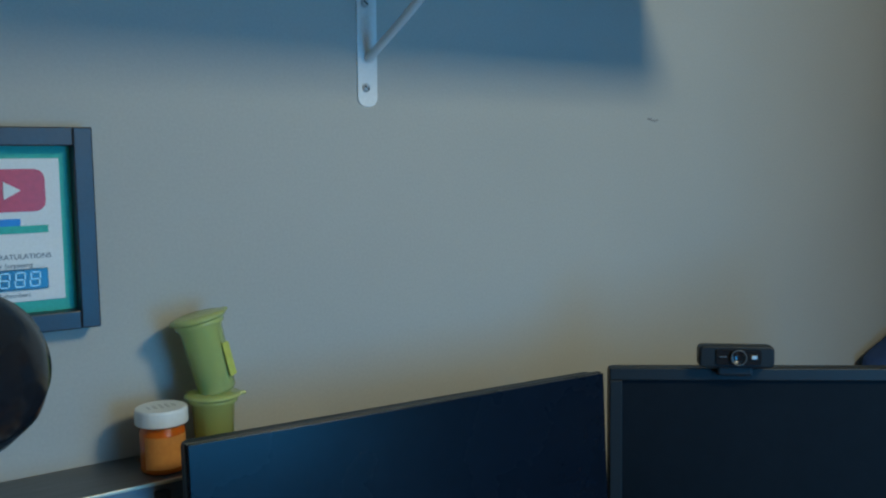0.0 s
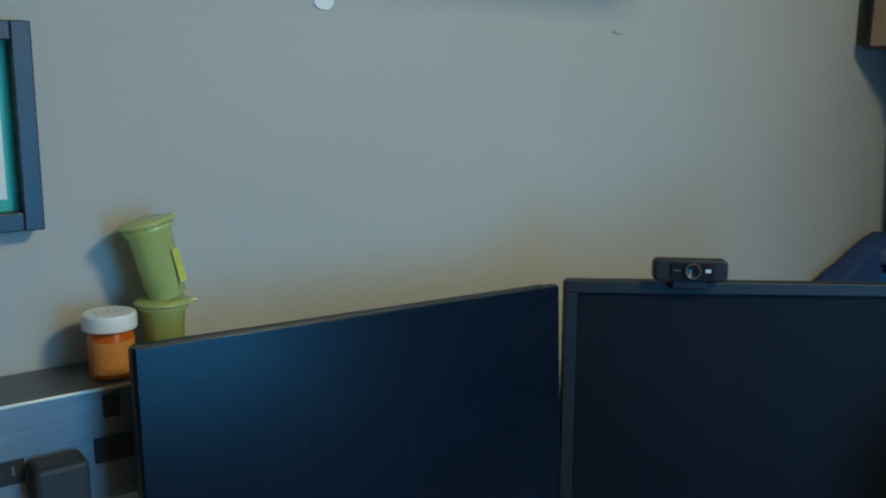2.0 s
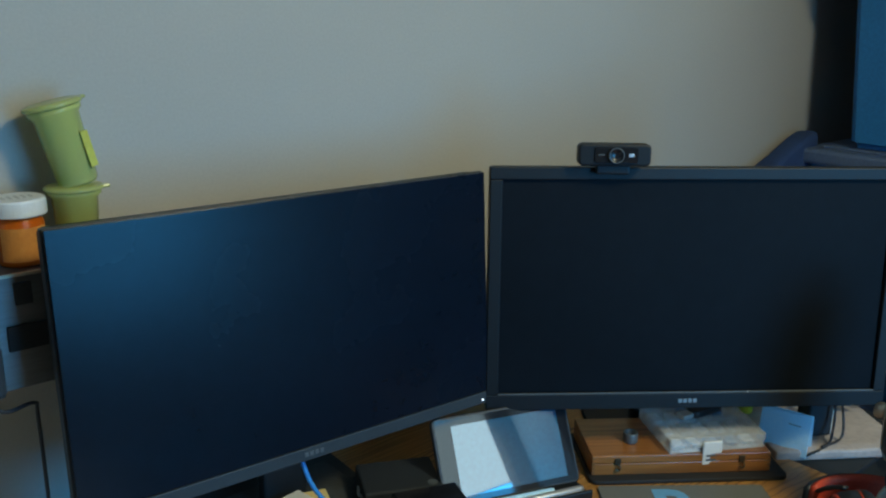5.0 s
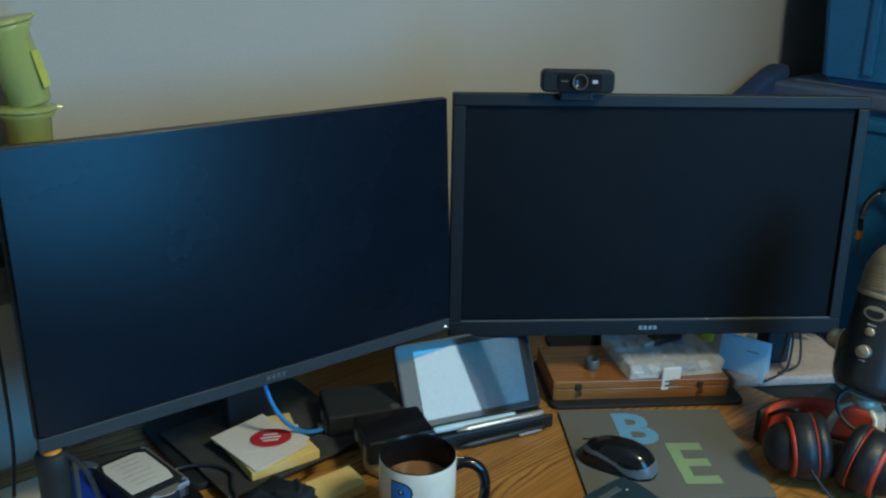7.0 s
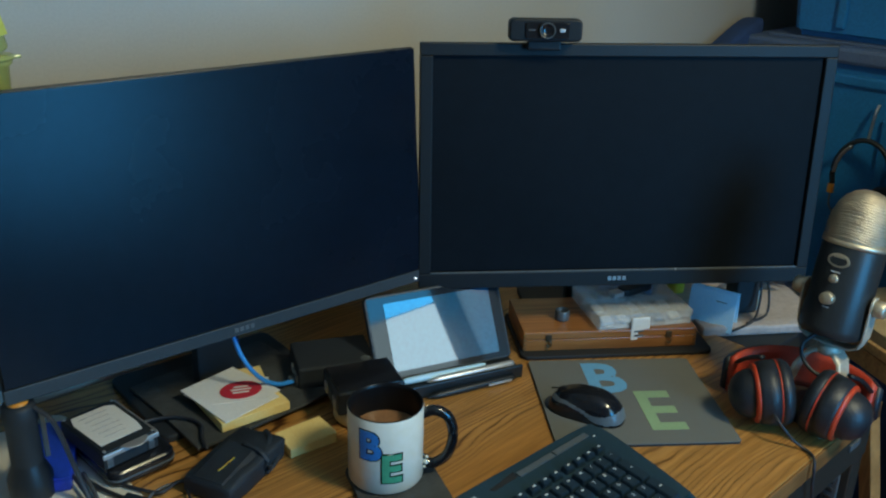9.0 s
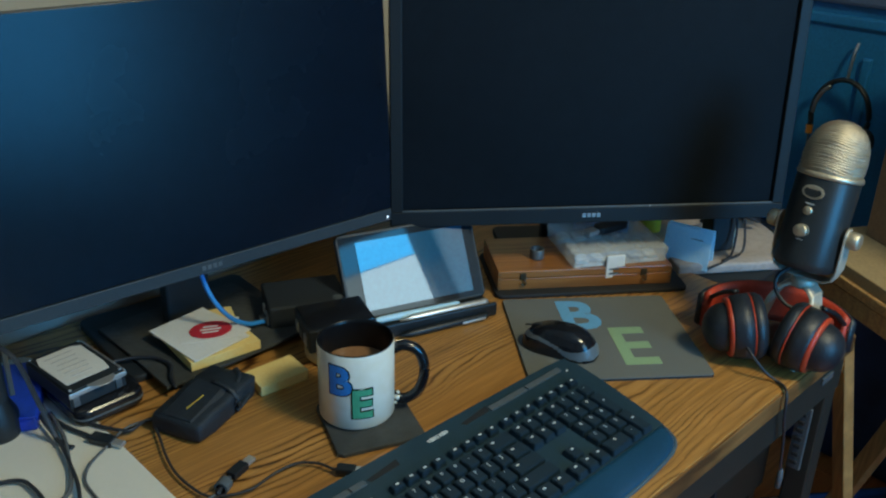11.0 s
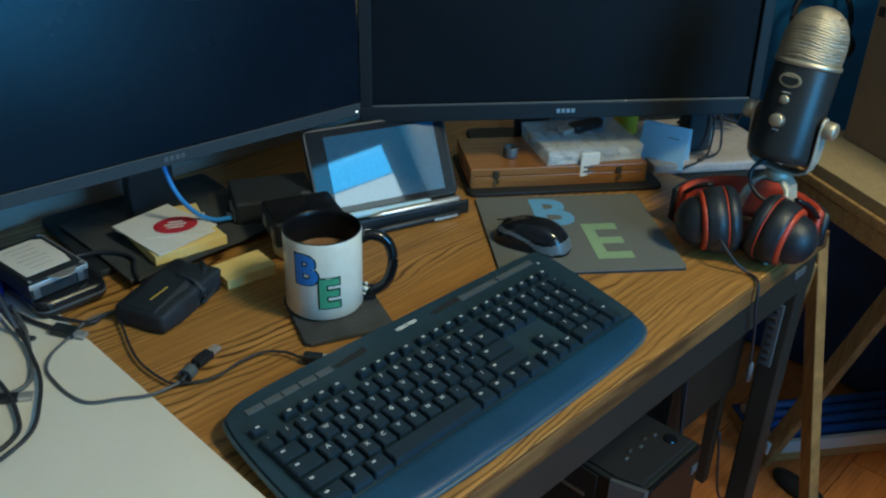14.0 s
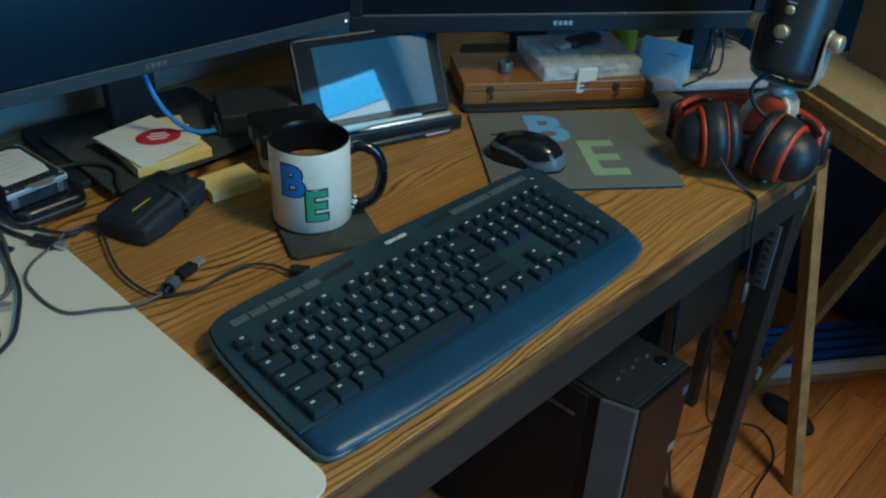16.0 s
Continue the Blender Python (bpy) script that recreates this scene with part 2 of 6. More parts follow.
M_LID = mat("grey_blue_lid_plastic", (0.085, 0.13, 0.23), 0.5, vary=0.10, fine=160, bump=0.06)
M_DARKBLUE = mat("dark_blue_cloth", (0.018, 0.048, 0.14), 0.9, vary=0.4, scale=9, fine=200, bump=0.4)
M_KEY = mat("keycap_plastic", (0.013, 0.028, 0.042), 0.36, vary=0.12, fine=500, bump=0.08)
M_KBODY = mat("keyboard_body", (0.017, 0.042, 0.060), 0.36, vary=0.12, scale=12, fine=450, bump=0.1)
M_WRIST = mat("wrist_rest_blueblack", (0.009, 0.052, 0.105), 0.32, vary=0.12, scale=12, fine=500, bump=0.15)
M_LEGEND = mat("legend_white", (0.56, 0.58, 0.58), 0.6, vary=0.02)
M_GREYTRIM = mat("grey_trim_plastic", (0.085, 0.10, 0.11), 0.4, vary=0.06)
M_GLOSSK = mat("gloss_black", (0.010, 0.011, 0.014), 0.16, vary=0.1, bump=0.0)
M_TABGLASS = mat("tablet_glass", (0.012, 0.014, 0.018), 0.05, vary=0.1, bump=0.0, spec=0.45, rvary=0.005)
M_PINKISH = mat("grey_pink_wrapping", (0.42, 0.37, 0.35), 0.6, vary=0.12, scale=14, fine=120, bump=0.4)
M_PALEBLUE = mat("pale_blue_card", (0.50, 0.78, 0.95), 0.5, vary=0.05, fine=250)
M_SKYCARD = mat("bright_blue_card", (0.10, 0.48, 0.92), 0.45, vary=0.05, fine=250)
M_CREAM = mat("cream_paper", (0.72, 0.62, 0.36), 0.75, vary=0.05, fine=250)
M_LINING = mat("dark_mug_glaze", (0.006, 0.007, 0.009), 0.30, vary=0.1, fine=90, bump=0.02, spec=0.3)
M_RIM = mat("keyboard_rim_plastic", (0.050, 0.085, 0.105), 0.42, vary=0.08, fine=400)

# ---- building helpers ----


def obj(name, bm, material, smooth=False):
    me = bpy.data.meshes.new(name)
    bmesh.ops.recalc_face_normals(bm, faces=bm.faces[:])
    bm.to_mesh(me)
    bm.free()
    me.materials.append(material)
    if smooth:
        for p in me.polygons:
            p.use_smooth = True
    return new(name, me)


def part(name, bm, material, parent, label="", smooth=False, m=None):
    o = obj(name, bm, material, smooth)
    o.parent = parent
    if m is not None:
        o.matrix_basis = m
    if label:
        tagged(o, label)
    return o


def thing(name, m, label, category, group="", kind=""):
    o = new(name)
    o.empty_display_size = 0.03
    o.matrix_basis = m
    return tagged(o, label, category, group, kind)


def solid(name, bm, material, m, label, category, group="", kind="", smooth=False):
    o = obj(name, bm, material, smooth)
    o.matrix_basis = m
    return tagged(o, label, category, group, kind)


def cube(sx, sy, sz, at=(0, 0, 0), bevel=0.0, bm=None, segs=2, m=None):
    """A bevelled block, centred at a place."""
    bm = bm or bmesh.new()
    t = bmesh.new()
    bmesh.ops.create_cube(t, size=1.0, matrix=Matrix.Diagonal((sx, sy, sz, 1)))
    if bevel > 0:
        bmesh.ops.bevel(t, geom=t.edges[:], offset=min(bevel, 0.49 * min(sx, sy, sz)), segments=segs, affect="EDGES", profile=0.5)
    bmesh.ops.transform(t, matrix=Matrix.Translation(at) @ (m or Matrix.Identity(4)), verts=t.verts[:])
    return join(bm, t)


def join(bm, t):
    me = bpy.data.meshes.new("tmp")
    t.to_mesh(me)
    t.free()
    bm.from_mesh(me)
    bpy.data.meshes.remove(me)
    return bm


def lathe(profile, n=32, bm=None, at=(0, 0, 0), m=None):
    """A turned body about z from (radius, height) pairs."""
    t = bmesh.new()
    rings = []
    for r, z in profile:
        if r < 1e-5:
            rings.append([t.verts.new((0, 0, z))])
        else:
            rings.append([t.verts.new((r * math.cos(2 * math.pi * i / n), r * math.sin(2 * math.pi * i / n), z)) for i in range(n)])
    for a, b in zip(rings, rings[1:]):
        for i in range(n):
            j = (i + 1) % n
            if len(a) == 1 and len(b) > 1:
                t.faces.new((a[0], b[j], b[i]))
            elif len(b) == 1 and len(a) > 1:
                t.faces.new((a[i], a[j], b[0]))
            elif len(a) > 1:
                t.faces.new((a[i], a[j], b[j], b[i]))
    bmesh.ops.transform(t, matrix=Matrix.Translation(at) @ (m or Matrix.Identity(4)), verts=t.verts[:])
    return join(bm or bmesh.new(), t)


def prism(outline, z0, z1, bevel=0.0, bm=None, segs=2, m=None):
    """An upright prism over an outline of (x, y), with its rims rounded."""
    t = bmesh.new()
    f = t.faces.new([t.verts.new((x, y, z0)) for x, y in outline])
    ext = bmesh.ops.extrude_face_region(t, geom=[f])
    bmesh.ops.translate(t, vec=(0, 0, z1 - z0), verts=[v for v in ext["geom"] if isinstance(v, bmesh.types.BMVert)])
    bmesh.ops.recalc_face_normals(t, faces=t.faces[:])
    if bevel > 0:
        rims = [e for e in t.edges if abs(e.verts[0].co.z - e.verts[1].co.z) < 1e-6]
        bmesh.ops.bevel(t, geom=rims, offset=bevel, segments=segs, affect="EDGES", profile=0.5)
    if m is not None:
        bmesh.ops.transform(t, matrix=m, verts=t.verts[:])
    return join(bm or bmesh.new(), t)


def rounded(w, d, r, n=6, cx=0.0, cy=0.0):
    """The outline of a rectangle with round corners."""
    out = []
    for qx, qy, a0 in ((1, 1, 0), (-1, 1, 90), (-1, -1, 180), (1, -1, 270)):
        for i in range(n + 1):
            a = radians(a0 + 90 * i / n)
            out.append((cx + qx * (w / 2 - r) + r * math.cos(a), cy + qy * (d / 2 - r) + r * math.sin(a)))
    return out


def spline(pts, steps=8):
    """A smooth line through places."""
    p = [Vector(q) for q in pts]
    p = [2 * p[0] - p[1]] + p + [2 * p[-1] - p[-2]]
    out = []
    for i in range(1, len(p) - 2):
        for s in range(steps):
            t = s / steps
            out.append(0.5 * (2 * p[i] + (p[i + 1] - p[i - 1]) * t + (2 * p[i - 1] - 5 * p[i] + 4 * p[i + 1] - p[i + 2]) * t * t
                              + (3 * p[i] - p[i - 1] - 3 * p[i + 1] + p[i + 2]) * t ** 3))
    out.append(p[-2])
    return out


def tube(pts, r, n=8, steps=8, bm=None, flat=1.0):
    """A round (or flattened) tube along a smooth line."""
    line = spline(pts, steps) if steps > 1 else [Vector(q) for q in pts]
    t = bmesh.new()
    rings = []
    up = Vector((0, 0, 1))
    for i, q in enumerate(line):
        d = (line[min(i + 1, len(line) - 1)] - line[max(i - 1, 0)]).normalized()
        side = d.cross(up)
        side = side.normalized() if side.length > 0.05 else Vector((1, 0, 0))
        nrm = side.cross(d).normalized()
        rings.append([t.verts.new(q + r * (math.cos(2 * math.pi * k / n) * side + flat * math.sin(2 * math.pi * k / n) * nrm)) for k in range(n)])
    for a, b in zip(rings, rings[1:]):
        for k in range(n):
            t.faces.new((a[k], a[(k + 1) % n], b[(k + 1) % n], b[k]))
    t.faces.new(rings[0][::-1])
    t.faces.new(rings[-1])
    return join(bm or bmesh.new(), t)


def lettering(text, size, depth=0.0006, fat=0.0):
    """Letters as a mesh in the xy plane, centred."""
    c = bpy.data.curves.new("letters", "FONT")
    c.body, c.size, c.extrude, c.align_x, c.align_y = text, size, depth, "CENTER", "CENTER"
    c.resolution_u, c.offset = 3, fat
    o = bpy.data.objects.new("letters", c)
    scene.collection.objects.link(o)
    bpy.context.view_layer.update()
    me = bpy.data.meshes.new_from_object(o.evaluated_get(bpy.context.evaluated_depsgraph_get()))
    bpy.data.objects.remove(o)
    bpy.data.curves.remove(c)
    bm = bmesh.new()
    bm.from_mesh(me)
    bpy.data.meshes.remove(me)
    return bm


def moved(bm, m):
    bmesh.ops.transform(bm, matrix=m, verts=bm.verts[:])
    return bm


# ---- the room ----
DZ = 0.75
XW, XE, YS, ZC = -1.3, 2.74, -2.3, 2.42


def wall(name, x0, x1, y0, y1, z0, z1, label, material=None):
    return solid(name, cube(x1 - x0, y1 - y0, z1 - z0), material or M_WALL, pose((x0 + x1) / 2, (y0 + y1) / 2, (z0 + z1) / 2), label, "wall", kind="structure")


wall("wall_north", XW - 0.1, XE + 0.1, 0.0, 0.1, 0, ZC, "cream painted plaster wall behind the desk")
wall("wall_east", XE, XE + 0.1, YS, 0.0, 0, ZC, "cream painted side wall beyond the storage bins")
wall("wall_west", XW - 0.1, XW, YS, 0.0, 0, ZC, "plain cream painted wall")
# the south wall with its window opening
WX0, WX1, WZ0, WZ1 = 0.76, 1.45, 0.70, 2.10
south = new("wall_south")
tagged(south, "plain cream wall with a window opening", "wall", kind="structure")
for x0, x1, z0, z1 in ((XW - 0.1, WX0, 0, ZC), (WX1, XE + 0.1, 0, ZC), (WX0, WX1, 0, WZ0), (WX0, WX1, WZ1, ZC)):
    part("wall_panel", cube(x1 - x0, 0.1, z1 - z0, ((x0 + x1) / 2, YS - 0.05, (z0 + z1) / 2)), M_WALL, south)
win = new("window_1")
tagged(win, "white framed window with daylight behind it", "window", kind="structure")
for x, z, sx, sz in ((WX0 + 0.02, (WZ0 + WZ1) / 2, 0.04, WZ1 - WZ0), (WX1 - 0.02, (WZ0 + WZ1) / 2, 0.04, WZ1 - WZ0), ((WX0 + WX1) / 2, WZ0 + 0.02, WX1 - WX0 - 0.08, 0.04), ((WX0 + WX1) / 2, WZ1 - 0.02, WX1 - WX0 - 0.08, 0.04)):
    part("window_frame", cube(sx, 0.05, sz, (x, YS - 0.04, z), 0.004), M_CAPWHITE, win)
# added out of view: keeps the window's blue light off the right side
wall("window_light_blocker", 1.50, 1.60, YS, -1.50, 0, ZC, "added unseen wall piece that blocks window light from the right")
solid("ceiling", cube(XE - XW + 0.2, -YS + 0.2, 0.1), M_CEIL, pose((XE + XW) / 2, YS / 2, ZC + 0.05), "plain white ceiling", "ceiling", kind="structure")

# ceiling lamp: a flat round fitting
lamp = thing("ceiling_lamp", pose(1.40, -1.66, 2.32), "round white ceiling lamp with warm light", "lamp")
part("base", lathe([(0, 0.10), (0.15, 0.10), (0.15, 0.03), (0.13, 0.02), (0, 0.02)]), M_CAPWHITE, lamp)

# ---- desk: oak laminate top on a black frame ----
X0, X1, YF, YB = -0.55, 1.568, -0.748, -0.012
desk = thing("desk", pose(0, 0, 0), "oak laminate desk with black metal frame against the wall", "desk")
part("desktop", cube(X1 - X0, YB - YF - 0.0035, 0.026, ((X0 + X1) / 2, (YF + 0.0035 + YB) / 2, DZ - 0.013), 0.0012), M_DESK, desk)
part("front_edge", cube(X1 - X0, 0.0030, 0.0252, ((X0 + X1) / 2, YF + 0.0018, DZ - 0.0135), 0.0007), M_EDGE, desk, "streaky brown edge band, shaded darker than the top")
part("apron", cube(X1 - X0 - 0.03, 0.018, 0.052, ((X0 + X1) / 2, YF + 0.012, DZ - 0.0525), 0.002), M_APRON, desk, "black painted apron")
part("side_rail", cube(0.018, 0.66, 0.052, (X1 - 0.025, -0.39, DZ - 0.053), 0.002), M_APRON, desk)
for lx, ly in ((X1 - 0.018, YF + 0.026), (X1 - 0.035, -0.06), (X0 + 0.04, YF + 0.05), (X0 + 0.04, -0.06)):
    part("leg", cube(0.032, 0.034, 0.674, (lx, ly, 0.337), 0.003), M_APRON, desk)
part("slotted_plate", cube(0.006, 0.020, 0.105, (X1 - 0.040, YF + 0.030, 0.583), 0.001), M_GREYTRIM, desk, "grey slotted mounting strip")
for i in range(7):
    part("slot", cube(0.004, 0.010, 0.006, (X1 - 0.044, YF + 0.030, 0.543 + i * 0.0135), 0.001), M_RUBBER, desk)
part("brand_plate", cube(0.030, 0.003, 0.010, (X1 - 0.07, YF + 0.0015, DZ - 0.04), 0.0006), M_GREYTRIM, desk, "small grey plate")

# white mat on the left half
solid("desk_mat", prism(rounded(1.20, 0.69, 0.022, 6), 0, 0.0024, 0.0005), M_WHITE, pose(0.728 - 0.60, -0.3985, DZ), "off-white smooth desk mat lying on the desk", "desk mat")


# ---- monitors ----
def monitor(m, w, h, rim, chin, thick, label, old):
    mo = thing("monitor", m, label, "monitor", "pair of monitors")
    iw, ih = w - 2 * rim, h - rim - chin
    if old:
        fr = bmesh.new()
        for at, sx, sz in (((0, 0.009, h - rim / 2), w, rim), ((0, 0.009, chin / 2), w, chin), ((-w / 2 + rim / 2, 0.009, chin + ih / 2), rim, ih), ((w / 2 - rim / 2, 0.009, chin + ih / 2), rim, ih)):
            cube(sx, 0.018, sz, at, 0.0015, fr)
        part("bezel", fr, M_BEZEL, mo, "charcoal plastic bezel")
        part("screen", cube(iw + 0.002, 0.004, ih + 0.002, (0, 0.0085, chin + ih / 2)), M_SCREEN, mo, "dark switched-off panel")
        # thin grey strip: the highlight along the lower bezel's top edge, as colour
        part("bezel_highlight", cube(iw, 0.003, 0.0022, (0, 0.0008, chin + 0.001), 0.0008), M_GREYTRIM, mo)
    else:
        part("screen", cube(w - 0.004, 0.006, h - chin - 0.002, (0, 0.003, chin + (h - chin) / 2), 0.0006), M_SCREENL, mo, "dark switched-off panel")
        part("bezel", cube(w, 0.010, chin, (0, 0.0045, chin / 2), 0.0012), M_CHIN, mo, "grey lower bezel")
        part("rim", cube(w, 0.008, h - chin, (0, 0.0105, chin + (h - chin) / 2), 0.001), M_BLACK, mo)
    part("housing", cube(w - 0.004, thick, h - 0.004, (0, 0.014 + thick / 2, h / 2), 0.006), M_BLACKM, mo)
    bulge = cube(w * 0.55, 0.03, h * 0.5, (0, 0.02 + thick, h * 0.5), 0.012)
    part("rear_cover", bulge, M_BLACKM, mo)
    # badge letters are drawn as plain bars
    for k, bx in enumerate((-0.0105, -0.0035, 0.0035, 0.0105)):
        part("badge_bar", cube(0.0052, 0.0012, 0.0058, (bx, -0.0004, chin * 0.5), 0.0004), M_STEEL if old else M_GREYTRIM, mo, "small badge bar")
    return mo


MR = monitor(pose(1.3927, -0.4185, 0.8601, -3.9, 0, -37.5), 0.5685, 0.3391, 0.0165, 0.0225, 0.030, "charcoal office monitor with thick bezel, switched off", True)
ML = monitor(pose(0.9008, -0.2254, 0.8722, -3.9, 0, -4.0), 0.5489, 0.3210, 0.0050, 0.0165, 0.022, "slim monitor with grey lower bezel, switched off", False)


def stand(mo, yaw, x, y, w, d, slab, reach):
    """Neck and foot, standing on the desk behind the panel."""
    inv = mo.matrix_basis.inverted()
    for nm, bm, mt in (("stand_neck", cube(0.062, 0.022, 0.33, (0, 0.005, 0.17), 0.004), M_BLACKM), ("stand_hinge", cube(0.08, reach, 0.08, (0, 0.005 - reach / 2, 0.27), 0.006), M_BLACKM),
                       ("stand_foot", prism(rounded(w, d, 0.012, 4), 0, slab, 0.002), M_BLACKM)):
        o = part(nm, bm, mt, mo)
        o.matrix_basis = inv @ pose(x, y, DZ, 0, 0, yaw)


stand(MR, -37.5, 1.492, -0.289, 0.20, 0.13, 0.010, 0.095)
stand(ML, -4.0, 0.915, -0.125, 0.235, 0.18, 0.010, 0.050)
part("power_light", lathe([(0, 0), (0.0016, 0), (0.0012, 0.0008), (0, 0.001)], 10, m=pose(0.262, -0.001, 0.006, 90)), glowing("white_led", (0.8, 0.9, 1.0), 1.5), ML, "tiny white power light")
part("power_light", lathe([(0, 0), (0.0012, 0), (0, 0.0008)], 10, m=pose(0.085, -0.001, 0.024, 90)), M_ZINC, MR)

# webcam
wc = thing("webcam", MR.matrix_basis @ pose(-0.124, 0.0, 0.3391, 0, 0, -5), "black webcam clipped on top of a monitor", "webcam")
part("body", moved(prism(rounded(0.094, 0.029, 0.007, 6), -0.012, 0.012, 0.003), pose(0, -0.012, 0.0185, 90)), M_BEZEL, wc)
part("face", moved(prism(rounded(0.056, 0.020, 0.003, 4), 0, 0.0015, 0.0005), pose(0.002, -0.0245, 0.0185, 90)), M_GLOSSK, wc, "glossy front plate")
lens = part("lens", lathe([(0.0105, 0), (0.0105, 0.003), (0.008, 0.004), (0.0065, 0.0025), (0.004, 0.0015), (0, 0.001)], 28, m=pose(0.0015, -0.026, 0.0185, 90)), M_GLOSSK, wc, smooth=True)
part("lens_ring", lathe([(0.0088, 0.0042), (0.0095, 0.0046), (0.0102, 0.0040), (0.0095, 0.0036), (0.0088, 0.0042)], 28, m=pose(0.0015, -0.026, 0.0185, 90)), M_GREYTRIM, wc)
part("badge", cube(0.007, 0.001, 0.0045, (0.021, -0.0268, 0.0185), 0.001), M_ZINC, wc)
part("text_bar", cube(0.009, 0.001, 0.0014, (-0.018, -0.0268, 0.0190)), M_GREYTRIM, wc)
part("clip", cube(0.044, 0.012, 0.014, (0.0, -0.008, -0.001), 0.003), M_BLACK, wc)
part("hinge_foot", cube(0.040, 0.050, 0.006, (0.0, 0.020, 0.003), 0.002), M_BLACK, wc)

# ---- keyboard ----
KB = pose(0.9605, -0.636, DZ, 4.6, 0, 0)
kb = thing("keyboard", KB, "black full-size keyboard with blue-black wrist rest, white legends", "keyboard")


def kb_outline(y0, y1, inset=0.0):
    """The body's outline between two depths: bowed front, round corners, slanted sides."""
    raw = [(-0.200, -0.0880), (-0.13, -0.0925), (0.0, -0.0940), (0.10, -0.0925), (0.165, -0.0885), (0.200, -0.0820), (0.2175, -0.068), (0.2265, -0.03), (0.2335, 0.03), (0.2365, 0.072), (0.2330, 0.0905),
           (0.2190, 0.1010), (0.10, 0.1040), (-0.10, 0.1060), (-0.180, 0.1045), (-0.2060, 0.0965), (-0.2180, 0.080), (-0.2250, 0.02), (-0.2275, -0.05), (-0.2270, -0.0760), (-0.2200, -0.0850)]
    ring = spline([(x, y, 0) for x, y in raw + raw[:1]], 4)[:-1]
    poly = [(p.x * (1 - inset), p.y * (1 - inset)) for p in ring]
    for cut, keep in ((y0, 1), (y1, -1)):
        out = []
        for (ax, ay), (bx, by) in zip(poly, poly[1:] + poly[:1]):
            ina, inb = (ay - cut) * keep >= 0, (by - cut) * keep >= 0
            if ina:
                out.append((ax, ay))
            if ina != inb:
                t = (cut - ay) / (by - ay)
                out.append((ax + (bx - ax) * t, cut))
        poly = out
    return poly


part("lower_shell", prism(kb_outline(-1, 1), 0.0045, 0.0118, 0.0005, segs=1), M_KBODY, kb)
wr, poly = bmesh.new(), kb_outline(-1, 1, 0.004)


def kb_front(x):
    """The front edge's depth at x."""
    ys = [ay + (by - ay) * (x - ax) / (bx - ax) for (ax, ay), (bx, by) in zip(poly, poly[1:] + poly[:1]) if (ax - x) * (bx - x) <= 0 and abs(bx - ax) > 1e-9]
    return min(ys)


last = None
for i in range(61):
    x = -0.2262 + (0.2195 + 0.2262) * i / 60
    yf, ysplit = kb_front(x), -0.0535
    yf = min(yf, ysplit - 0.001)
    end = min(1.0, 12 * min(i, 60 - i) / 60 + 0.55)
    col = [wr.verts.new((x, yf + (ysplit - yf) * t, 0.0118 + (z - 0.0118) * (end if z > 0.0118 else 1))) for t, z in ((0.0, 0.0118), (0.015, 0.0128), (0.07, 0.0143), (0.2, 0.0158), (0.45, 0.0168), (0.8, 0.0171), (0.97, 0.0169), (1.0, 0.0160), (1.0, 0.0118))]
    if last:
        for k in range(len(col) - 1):
            wr.faces.new((last[k], col[k], col[k + 1], last[k + 1]))
    else:
        wr.faces.new(col)
    last = col
wr.faces.new(last[::-1])
part("wrist_rest", wr, M_WRIST, kb, "satin blue-black wrist rest", smooth=True)
part("deck", prism(kb_outline(-0.0530, 1, 0.004), 0.0122, 0.0155, 0.0005, segs=1), M_KBODY, kb)
part("key_well", prism(rounded(0.420, 0.120, 0.006, 4, -0.003, 0.0085), 0.0155, 0.0159, 0.0002), M_KBODY, kb)
loop = kb_outline(-1, 1, -0.001)
part("rim", tube([(x, y, 0.0098) for x, y in loop + loop[:1]], 0.0026, 8, 1), M_RIM, kb, "paler rounded rim", smooth=True)
for sx in (-1, 1):
    part("foot", cube(0.02, 0.012, 0.0075, (sx * 0.19, 0.085, 0.0005), 0.002), M_RUBBER, kb)
    part("foot", cube(0.02, 0.012, 0.0086, (sx * 0.19, -0.078, 0.0078 - 0.0038), 0.002), M_RUBBER, kb)
for k in range(5):
    part("media_key", cube(0.0186, 0.0075, 0.0018, (-0.1865 + 0.0202 * k, 0.0850, 0.0162), 0.0006), M_GREYTRIM, kb, "flat grey media key")
for k in range(2):
    part("media_key", cube(0.0600, 0.0078, 0.0018, (0.1155 + 0.0625 * k, 0.0868, 0.0162), 0.0006), M_GREYTRIM, kb, "flat grey media key")
for wx, wy in ((-0.072, 0.0880), (0.064, 0.0905)):
    part("recess", prism([(-0.022, -0.001), (0.022, 0.004), (0.020, -0.005), (-0.018, -0.006)], 0.0155, 0.0158, m=pose(wx, wy, 0)), M_RUBBER, kb, "dark moulded recess")
for k, w in enumerate((0.0022, 0.0040, 0.0046, 0.0020, 0.0036, 0.0040, 0.0042)):
    part("badge_bar", cube(w, 0.0042 + 0.0012 * (k % 2), 0.0005, (-0.0050 + 0.0042 * k, 0.0902, 0.0158), 0.0002), M_LEGEND, kb, "pale maker's mark bar")
U, RP = 0.01860, 0.01980
KEYMESH = {}


